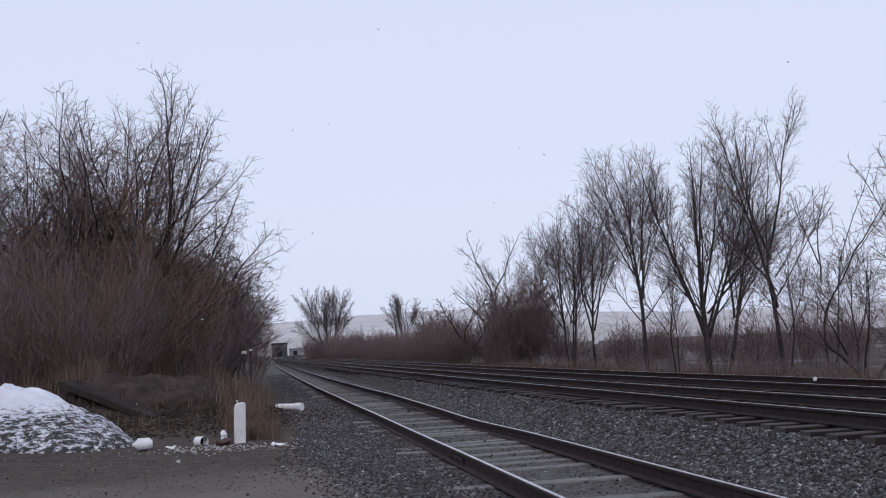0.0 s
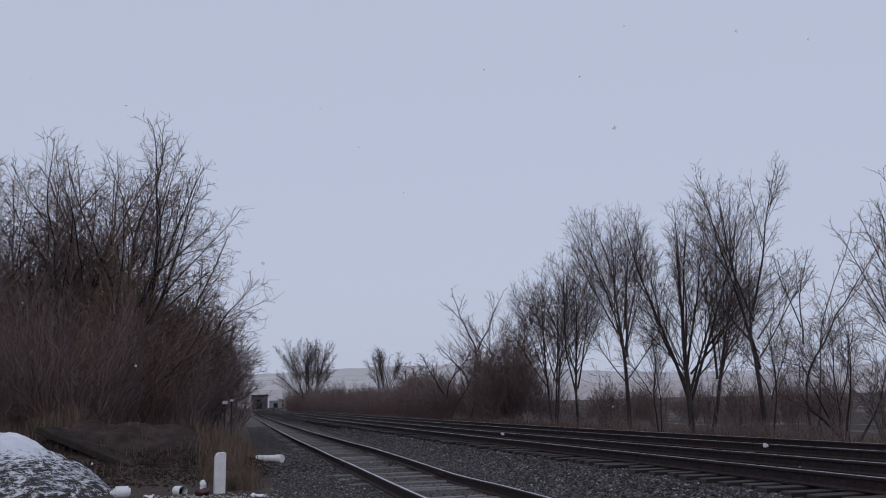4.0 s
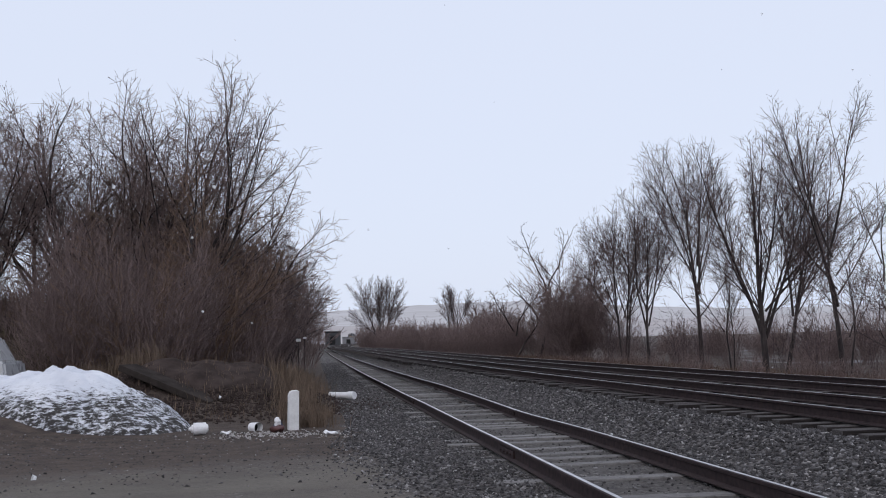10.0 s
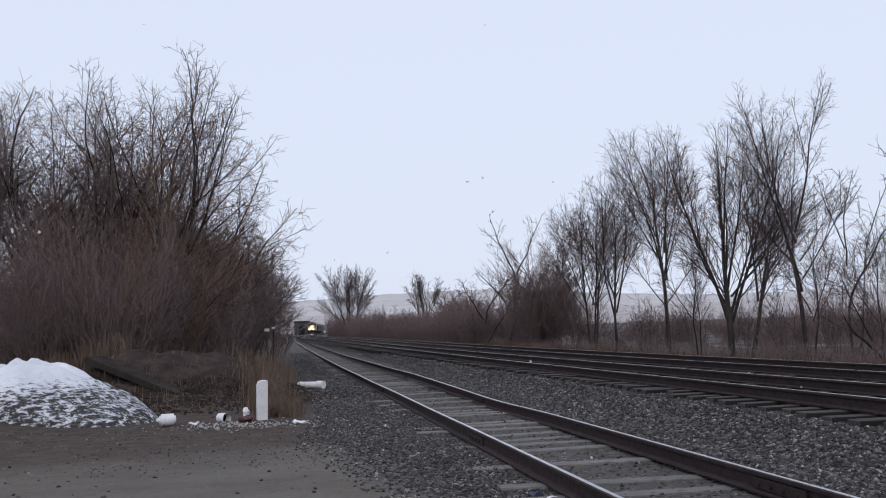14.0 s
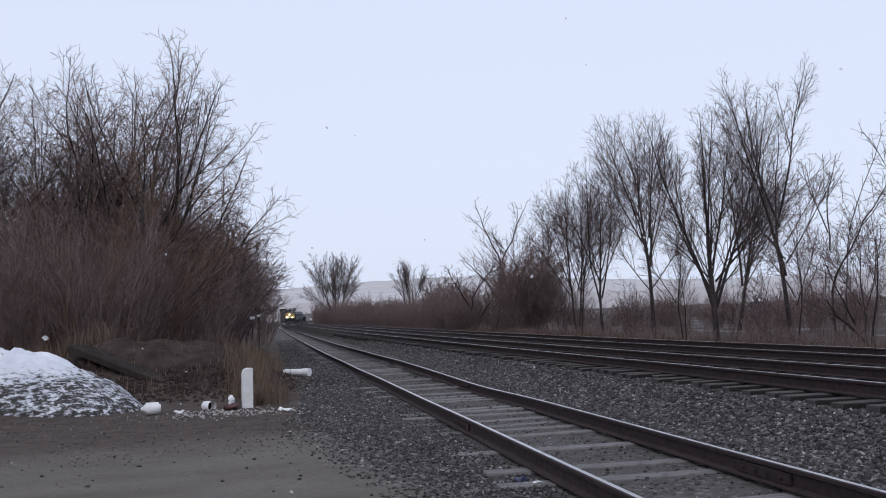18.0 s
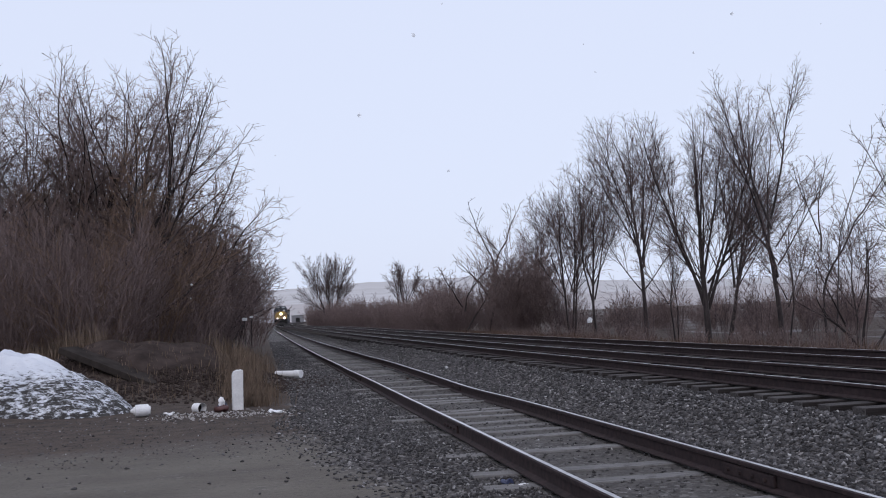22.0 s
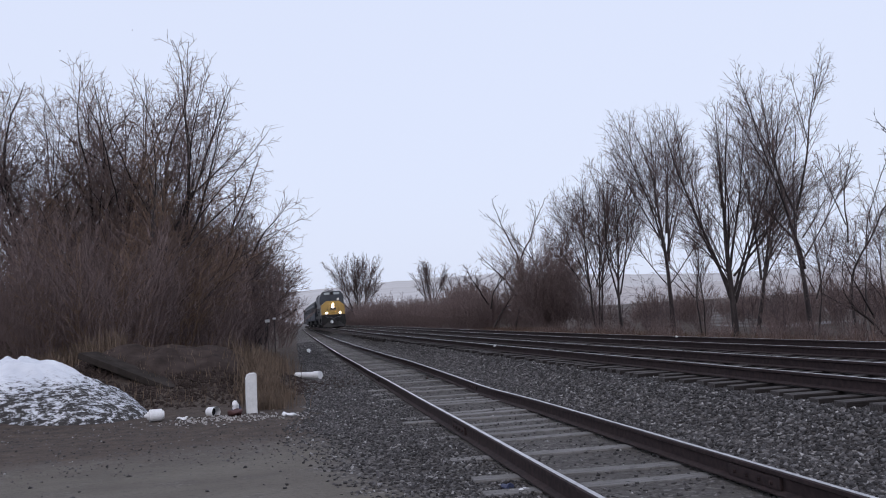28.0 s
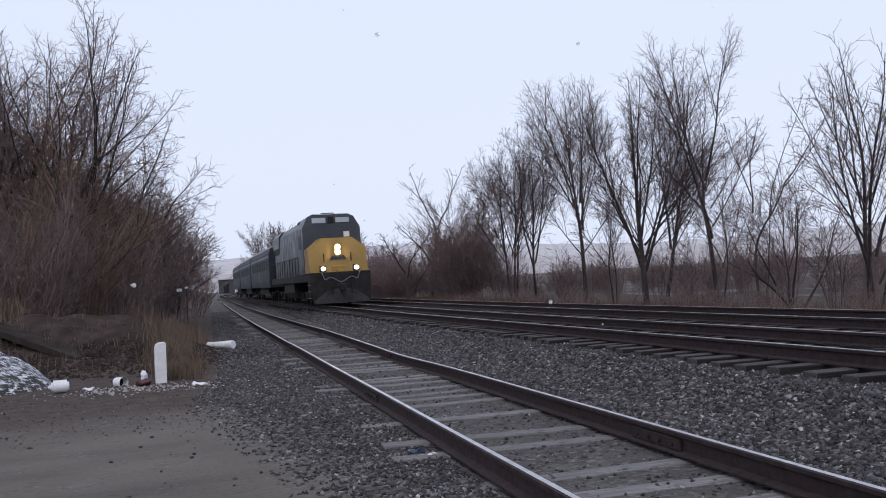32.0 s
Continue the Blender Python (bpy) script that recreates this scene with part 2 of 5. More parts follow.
GRASS = mat_bark("dead_grass", (0.085, 0.062, 0.048), (0.23, 0.168, 0.124))
RUSSET = mat_bark("russet_grass", (0.085, 0.055, 0.042), (0.19, 0.125, 0.092))
BANKGRASS = mat_bark("dull_olive_grass", (0.085, 0.070, 0.046), (0.21, 0.175, 0.115))
EARTH = paint("dark_earth", (0.055, 0.041, 0.037), 1.0, wear=0.6, scale=2.5, spec=0.05)
WHITE = paint("dirty_white_paint", (0.74, 0.74, 0.75), 0.55, wear=0.18, scale=6)
PLASTIC = paint("white_plastic", (0.78, 0.78, 0.8), 0.35, wear=0.15, scale=8)
DARK = paint("black_steel", (0.010, 0.009, 0.010), 0.85, wear=0.4)
TIMBER = paint("tarred_timber", (0.04, 0.033, 0.030), 1.0, wear=0.5, spec=0.05)
YELLOW = paint("locomotive_yellow", (0.33, 0.198, 0.036), 0.45, wear=0.18, scale=1.2)
BLUE = paint("locomotive_dark_blue", (0.017, 0.023, 0.036), 0.42, wear=0.3, scale=1.0)
COACH = paint("coach_blue_grey", (0.012, 0.016, 0.027), 0.65, wear=0.25, scale=0.8)
GREY = paint("grey_steel", (0.16, 0.165, 0.175), 0.5, wear=0.3)
GLASS = Mat("cab_glass", 0.08, 0.0, 0.8).color((0.30, 0.34, 0.36)).m
SIDE_GLASS = Mat("tinted_side_glass", 0.5, 0.0, 0.15).color((0.03, 0.035, 0.045)).m
LAMP = Mat("lit_headlight", 0.3).color((0.9, 0.85, 0.75)).glow((1.0, 0.9, 0.76), 140.0).m
PLOUGH = paint("worn_plough", (0.06, 0.058, 0.06), 0.7, wear=0.4)
FLAKE = Mat("snowflake", 0.6)
thin = FLAKE.t.nodes.new("ShaderNodeBsdfTranslucent")
thin.inputs[0].default_value = (1, 1, 1, 1)
both = FLAKE.t.nodes.new("ShaderNodeMixShader")
both.inputs[0].default_value = 0.95
FLAKE.color((0.95, 0.96, 0.98))
FLAKE.link(FLAKE.b.outputs[0], both.inputs[1])
FLAKE.link(thin.outputs[0], both.inputs[2])
clear = FLAKE.t.nodes.new("ShaderNodeBsdfTransparent")
soft_edge = FLAKE.t.nodes.new("ShaderNodeMixShader")
soft_edge.inputs[0].default_value = 0.45
FLAKE.link(both.outputs[0], soft_edge.inputs[1])
FLAKE.link(clear.outputs[0], soft_edge.inputs[2])
FLAKE.link(soft_edge.outputs[0], FLAKE.t.nodes["Material Output"].inputs[0])
FLAKE = FLAKE.m
RUBBLE = paint("pale_rubble", (0.42, 0.40, 0.39), 0.85, wear=0.4, scale=8)


# ---------------------------------------------------------------- small mesh tools
def mesh_of(name, verts, faces, *mats):
    me = bpy.data.meshes.new(name)
    me.from_pydata(verts, [], faces)
    for m in mats:
        me.materials.append(m)
    me.update()
    return me


def part(name, data, material=None, parent=None, label=""):
    """Links a bmesh or a mesh as one object under a thing."""
    if isinstance(data, bmesh.types.BMesh):
        me = bpy.data.meshes.new(name)
        data.to_mesh(me)
        data.free()
    else:
        me = data
    if material and not me.materials:
        me.materials.append(material)
    ob = new(name, me)
    ob.parent = parent
    return tagged(ob, label)


def empty(name, m, label, category, group="", kind=""):
    ob = new(name)
    ob.empty_display_size = 0.2
    ob.matrix_world = m
    return tagged(ob, label, category, group, kind)


def box(x0, x1, y0, y1, z0, z1, bevel=0.0, bm=None):
    bm = bm or bmesh.new()
    r = bmesh.ops.create_cube(bm, size=1, matrix=Matrix.Translation(((x0 + x1) / 2, (y0 + y1) / 2, (z0 + z1) / 2)) @ Matrix.Diagonal((x1 - x0, y1 - y0, z1 - z0, 1)))
    if bevel:
        edges = list({e for v in r["verts"] for e in v.link_edges})
        bmesh.ops.bevel(bm, geom=edges, offset=bevel, segments=2, affect="EDGES", profile=0.6)
    return bm


def rod(a, b, r0, r1=None, sides=10, bm=None):
    bm = bm or bmesh.new()
    a, b = Vector(a), Vector(b)
    m = Matrix.Translation((a + b) / 2) @ (b - a).to_track_quat("Z", "Y").to_matrix().to_4x4()
    bmesh.ops.create_cone(bm, cap_ends=True, segments=sides, radius1=r0, radius2=r1 if r1 is not None else r0, depth=(b - a).length, matrix=m)
    return bm


def prism(outline, axis, a, b):
    """A closed outline of 2D points, pushed from a to b along the axis (0: x, outline in y and z; 1: y, outline in x and z)."""
    bm = bmesh.new()
    rows = []
    for s in (a, b):
        rows.append([bm.verts.new((s, u, v) if axis == 0 else (u, s, v)) for u, v in outline])
    n = len(outline)
    for i in range(n):
        bm.faces.new((rows[0][i], rows[0][(i + 1) % n], rows[1][(i + 1) % n], rows[1][i]))
    bm.faces.new(rows[0])
    bm.faces.new(rows[1])
    bmesh.ops.recalc_face_normals(bm, faces=bm.faces)
    return bm


def fast_mesh(name, verts, quads, *mats):
    """A mesh from arrays of vertices and of faces with equal corner counts."""
    me = bpy.data.meshes.new(name)
    n, k = quads.shape
    me.vertices.add(len(verts))
    me.vertices.foreach_set("co", verts.astype(np.float32).ravel())
    me.loops.add(n * k)
    me.loops.foreach_set("vertex_index", quads.astype(np.int32).ravel())
    me.polygons.add(n)
    me.polygons.foreach_set("loop_start", np.arange(0, n * k, k, dtype=np.int32))
    for m in mats:
        me.materials.append(m)
    me.update(calc_edges=True)
    return me


def tubes(name, segs, sides, *mats):
    """Many tapered sticks, each a short prism, in one mesh."""
    s = np.array(segs, dtype=np.float64)
    p0, p1, r0, r1 = s[:, 0:3], s[:, 3:6], s[:, 6:7], s[:, 7:8]
    d = p1 - p0
    d /= np.maximum(np.linalg.norm(d, axis=1, keepdims=True), 1e-6)
    ref = np.where(np.abs(d[:, 2:3]) > 0.9, np.array([[1.0, 0, 0]]), np.array([[0, 0, 1.0]]))
    u = np.cross(d, ref)
    u /= np.maximum(np.linalg.norm(u, axis=1, keepdims=True), 1e-6)
    w = np.cross(d, u)
    rings = []
    for p, r in ((p0, r0), (p1, r1)):
        for k in range(sides):
            a = 2 * math.pi * k / sides
            rings.append(p + r * (u * math.cos(a) + w * math.sin(a)))
    v = np.stack(rings, axis=1).reshape(-1, 3)
    base = np.arange(len(s))[:, None] * (2 * sides)
    q = []
    for k in range(sides):
        j = (k + 1) % sides
        q.append(np.concatenate([base + k, base + j, base + sides + j, base + sides + k], axis=1))
    return fast_mesh(name, v, np.stack(q, axis=1).reshape(-1, 4), *mats)


# ---------------------------------------------------------------- lie of the land
RISE = [(-400, 0), (20, 0), (48, 0.22), (77, 0.48), (103, 0.72), (130, 0.92), (200, 1.25), (271, 1.85), (336, 2.2), (401, 3.0), (476, 3.7), (550, 4.1), (700, 5.0), (2600, 16.0)]
SIDING_RISE = [(-400, 0), (40, 0.0), (50, 0.0), (90, 0.17), (158, 0.55), (235, 1.15), (336, 2.2), (401, 3.0), (550, 4.1), (700, 5.0), (2600, 16.0)]
BEND = [(-400, 4.45), (8, 4.45), (30, 4.3), (48, 3.72), (66, 3.2), (77, 2.95), (103, 2.5), (130, 2.15), (169, 1.55), (200, 1.2), (235, 1.1), (253, 1.4), (271, 2.0), (290, 2.7), (336, 4.4), (401, 9.5), (476, 16.0), (550, 19.5), (700, 24.0), (1000, 30.0)]


def along(table, y):
    for (a, u), (b, v) in zip(table, table[1:]):
        if y <= b:
            k = (y - a) / (b - a)
            return u + (v - u) * k
    return table[-1][1]


def smooth_along(table, y, w=14.0):
    return sum(along(table, y + w * k) for k in (-1, -0.5, 0, 0.5, 1)) / 5


def rise(y):
    return smooth_along(RISE, y)


def low_rise(y):
    return smooth_along(SIDING_RISE, y)


def bend(y):
    """Sideways shift of the main line away from its straight part."""
    return smooth_along(BEND, y) - 4.45


def ramp01(a, b, v):
    k = max(0.0, min(1.0, (v - a) / (b - a)))
    return k * k * (3 - 2 * k)


def ground_z(x, y):
    s = x - bend(y) * ramp01(1.5, 3.0, x)
    side = ramp01(1.2, 3.4, s)
    z = rise(y) * side + low_rise(y) * (1 - side)
    bed = 0.25 * ramp01(1.4, 3.0, s) * (1 - ramp01(9.4, 11.6, s)) - 0.035
    z += bed - 0.28 * ramp01(10.0, 12.0, s)
    # the waste ground behind the road swells into a low bank of earth
    mound = math.exp(-(((x + 6.5) / 2.6) ** 2 + ((y - 26.0) / 2.6) ** 2)) * 1.0
    mound += math.exp(-(((x + 7.9) / 1.1) ** 2 + ((y - 25.6) / 1.1) ** 2)) * 0.25
    mound *= 1 + 0.35 * noise.noise(Vector((x * 0.9, y * 0.9, 11)))
    mound += math.exp(-(((x + 4.5) / 1.2) ** 2 + ((y - 26.5) / 2.2) ** 2)) * 0.4
    mound += math.exp(-(((x + 12.5) / 5.0) ** 2 + ((y - 30.0) / 4.0) ** 2)) * 0.45
    z += mound
    z += 0.5 * math.exp(-(((x + 10.2) / 2.4) ** 2 + ((y - 18.7) / 1.3) ** 2))
    z += 3.5 * ramp01(-8.5, -13.0, x) * ramp01(30.5, 37.0, y)
    z += 0.035 * ramp01(-2.4, -1.4, x) * (1 - ramp01(-0.95, -0.8, x)) * max(0.0, 0.5 + 1.2 * noise.noise(Vector((3.0, y * 0.5, 0)))) * ramp01(6, 12, y)
    n = noise.noise(Vector((x * 0.35, y * 0.35, 0))) * 0.05 + noise.noise(Vector((x * 1.3, y * 1.3, 5))) * 0.02
    rough = ramp01(-2.0, -5.0, x) * ramp01(14, 20, y) * 1.5 + ramp01(11, 13, x) * 2.0
    return z + n * (0.35 + rough)


def steps(spans):
    out = []
    for a, b, d in spans:
        n = max(1, round((b - a) / d))
        out += [a + (b - a) * i / n for i in range(n)]
    return out + [spans[-1][1]]


def build_ground():
    xs = steps([(-2500, -400, 350), (-400, -60, 40), (-60, -16, 5), (-16, -2, 0.5), (-2, 12, 0.35), (12, 30, 2), (30, 100, 14), (100, 500, 80), (500, 2500, 400)])
    ys = steps([(-400, -40, 60), (-40, 0, 5), (0, 36, 0.45), (36, 80, 1.5), (80, 200, 6), (200, 700, 20), (700, 2600, 190)])
    v = [(x, y, ground_z(x, y)) for y in ys for x in xs]
    n = len(xs)
    f = [(j * n + i, j * n + i + 1, (j + 1) * n + i + 1, (j + 1) * n + i) for j in range(len(ys) - 1) for i in range(n - 1)]
    me = mesh_of("ground", v, f, GROUND)
    me.polygons.foreach_set("use_smooth", [True] * len(f))
    tagged(new("ground", me), "dark gravel yard with packed dirt road and waste ground", "ground", kind="structure")


build_ground()


# ---------------------------------------------------------------- railway tracks
HEAD, FOOT = 0.037, 0.07
JOINTS_LEFT, JOINTS_RIGHT = (0.2, 12.1, 24.0), (7.3, 19.2, 31.1)


def rail_mesh(ys, xf, zf):
    """A flat-bottomed rail swept along y: foot, web and head; the running surface is bright."""
    prof = [(-FOOT, 0.0), (FOOT, 0.0), (FOOT, 0.012), (0.010, 0.032), (0.009, 0.125), (HEAD, 0.138), (HEAD, 0.165), (0.021, 0.172), (-0.021, 0.172), (-HEAD, 0.165), (-HEAD, 0.138), (-0.009, 0.125), (-0.010, 0.032), (-FOOT, 0.012)]
    n = len(prof)
    v = [(xf(y) + a, y, zf(y) + b) for y in ys for a, b in prof]
    f, top = [], []
    for j in range(len(ys) - 1):
        for i in range(n):
            f.append((j * n + i, j * n + (i + 1) % n, (j + 1) * n + (i + 1) % n, (j + 1) * n + i))
            top.append(1 if i == 7 else 0)
    me = mesh_of("rail", v, f, RAIL_SIDE, RAIL_TOP)
    me.polygons.foreach_set("material_index", top)
    return me


def tie_mesh(length, width, height, worn):
    bm = box(-length / 2, length / 2, -width / 2, width / 2, -height, 0, 0.012)
    for v in bm.verts:
        v.co += Vector(noise.noise_vector(v.co * 3.1)) * worn
    bm.normal_update()
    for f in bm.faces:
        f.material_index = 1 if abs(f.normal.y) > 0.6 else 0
    me = bpy.data.meshes.new("tie")
    bm.to_mesh(me)
    bm.free()
    return me


def dip(y):
    """A low joint in the old siding's outer rail, which then rides up on its packing."""
    return 0.035 * math.exp(-((y - 17.5) / 2.6) ** 2) - 0.06 * ramp01(19, 30, y)


def build_track(name, label, cx, top, ties, spacing, first, last_part, last, mat, proud, jitter, bent=True):
    """A track: two rails, sleepers as pieces near the camera and one joined run beyond."""
    tr = empty(name, Matrix(), label, "railway track", kind="structure")
    tie_z = top - 0.172
    near = steps([(-60, 0, 6), (0, 60, 1.0), (60, 400, 10), (400, 1000, 25)])
    lift = rise if bent else low_rise
    xb = bend if bent else (lambda y: 0.0)
    for side in (-0.7525, 0.7525):
        wob = 0.012 if jitter > 0.02 else 0.003
        ys = [y for y in near if y <= last]
        part("rail", rail_mesh(ys, lambda y: cx + side + xb(y) + wob * noise.noise(Vector((side, y * 0.11, cx))), lambda y: tie_z + lift(y) - (dip(y) if jitter > 0.02 and side > 0 else 0.0) + wob * noise.noise(Vector((cx, y * 0.16, side))) * (1 if y < 60 else 0)), None, tr)
    rng = random.Random(int(cx * 10))
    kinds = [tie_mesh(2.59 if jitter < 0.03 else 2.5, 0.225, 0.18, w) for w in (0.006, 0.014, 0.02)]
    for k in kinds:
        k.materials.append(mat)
        # main line ties carry the painted gap shade on their long sides
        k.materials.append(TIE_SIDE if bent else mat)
    rest_v, rest_f = [], []
    y = first
    while y < last:
        yy = y + rng.uniform(-jitter, jitter)
        z = tie_z + lift(yy) - rng.uniform(0.0, proud)
        turn = rng.uniform(-1, 1) * (2.0 if jitter > 0.02 else 1.6)
        x = cx + xb(yy) + rng.uniform(-1, 1) * (jitter if jitter > 0.02 else 0.12)
        if y < last_part:
            ob = new("tie", rng.choice(kinds))
            ob.parent = tr
            ob.matrix_basis = pose(x, yy, z, 0, rng.uniform(-0.5, 0.5), turn)
        else:
            b = len(rest_v)
            for dz in (-0.15, 0):
                rest_v += [(x - 1.29, yy - 0.11, z + dz), (x + 1.29, yy - 0.11, z + dz), (x + 1.29, yy + 0.11, z + dz), (x - 1.29, yy + 0.11, z + dz)]
            rest_f += [(b + 4, b + 5, b + 6, b + 7), (b, b + 1, b + 5, b + 4), (b + 3, b, b + 4, b + 7), (b + 1, b + 2, b + 6, b + 5)]
        y += spacing * (1 + rng.uniform(-1, 1) * jitter)
    if rest_f:
        tagged(part("far_ties", mesh_of("far_ties", rest_v, rest_f, mat), None, tr), kind="stuff")
    return tr


siding = build_track("siding_track", "old railway siding with weathered grey ties and rusty rails", 0.0, 0.17, TIE, 0.66, 1.5, 75, 250, TIE, 0.055, 0.05, bent=False)
def joint_bar(parent, side, y):
    """A pair of bolted bars where two lengths of rail meet."""
    for s in (-1, 1):
        x = side * 0.7525 + s * 0.022
        jb = part("joint_bar", box(x - 0.014, x + 0.014, y - 0.42, y + 0.42, 0.03, 0.122, 0.006), RAIL_SIDE, parent)
        for k in range(4):
            yy = y - 0.3 + 0.2 * k
            part("bolt", rod((x, yy, 0.075), (x + s * 0.035, yy, 0.075), 0.016, sides=6), RAIL_SIDE, jb)


for y in JOINTS_LEFT:
    joint_bar(siding, -1, y)
for y in JOINTS_RIGHT:
    joint_bar(siding, 1, y)
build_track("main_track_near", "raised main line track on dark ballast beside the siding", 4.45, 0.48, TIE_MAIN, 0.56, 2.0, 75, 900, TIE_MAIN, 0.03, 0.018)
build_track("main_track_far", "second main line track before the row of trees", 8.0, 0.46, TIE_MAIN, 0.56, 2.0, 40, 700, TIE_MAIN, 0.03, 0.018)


# ---------------------------------------------------------------- trees and brush
def norm(v):
    n = math.sqrt(v[0] * v[0] + v[1] * v[1] + v[2] * v[2]) or 1e-6
    return (v[0] / n, v[1] / n, v[2] / n)


def grow(rng, out, p, d, length, r, lvl, spec):
    """One bough: a wavering run of sticks that sends out thinner ones. out[lvl] collects the sticks."""
    n, wob, lift, kids, start, ratio, angle, thin = spec[lvl]
    step = length / n
    r_end = r * thin
    acc = 0.0
    for i in range(n):
        f = (i + 1) / n
        d = norm((d[0] + rng.gauss(0, wob), d[1] + rng.gauss(0, wob), d[2] + rng.gauss(0, wob) + lift))
        q = (p[0] + d[0] * step, p[1] + d[1] * step, p[2] + d[2] * step)
        ra = r + (r_end - r) * (i / n)
        rb = r + (r_end - r) * f
        out[lvl].append((*p, *q, ra, rb))
        p = q
        if lvl + 1 < len(spec) and f >= start:
            acc += kids / max(1.0, n * (1 - start))
            while acc >= 1:
                acc -= 1
                az = rng.uniform(0, 2 * math.pi)
                t = math.tan(radians(angle * rng.uniform(0.6, 1.25)))
                u = norm((math.cos(az), math.sin(az), 0.15 * rng.gauss(0, 1)))
                e = norm((d[0] + u[0] * t, d[1] + u[1] * t, d[2] + u[2] * t))
                grow(rng, out, p, e, length * ratio * rng.uniform(0.6, 1.15) * (1.15 - 0.45 * f), max(rb * (0.42 if lvl == 0 else 0.55), 0.004), lvl + 1, spec)


def shrub(name, x, y, height, width, seed, label, mat, stems=26, group="", side=7, twiggy=4, fine=0.008):
    """Brush: many thin stems from one root, with side twigs."""
    rng = random.Random(seed)
    spec = [(5, 0.08, 0.03, side, 0.12, 0.42, 34, 0.3), (3, 0.13, 0.03, twiggy, 0.12, 0.5, 36, 0.4), (2, 0.16, 0.03, 0, 0, 0, 0, 0.5)]
    out = [[] for _ in spec]
    for s in range(stems):
        az = rng.uniform(0, 6.28)
        lean = rng.random() ** 0.7 * width / height * 0.55
        d = norm((math.cos(az) * lean, math.sin(az) * lean, 1))
        o = rng.random() * width * 0.22
        grow(rng, out, (math.cos(az) * o, math.sin(az) * o, -0.1), d, height * rng.uniform(0.45, 0.9), 0.02, 0, spec)
    t = empty(name, pose(x, y, ground_z(x, y)), label, "shrub", group)
    part("stem_clump", tubes("stem_clump", [q[:6] + (max(q[6] * 0.7, fine), max(q[7], fine * 0.8)) for q in out[0]], 4, mat), None, t)
    part("brushwood", tubes("brushwood", [q[:6] + (max(min(q[6], 0.011), fine), max(min(q[7], 0.009), fine * 0.75)) for lv in out[1:] for q in lv], 3, mat), None, t)
    for c in t.children:
        tagged(c, kind="stuff")
    return t


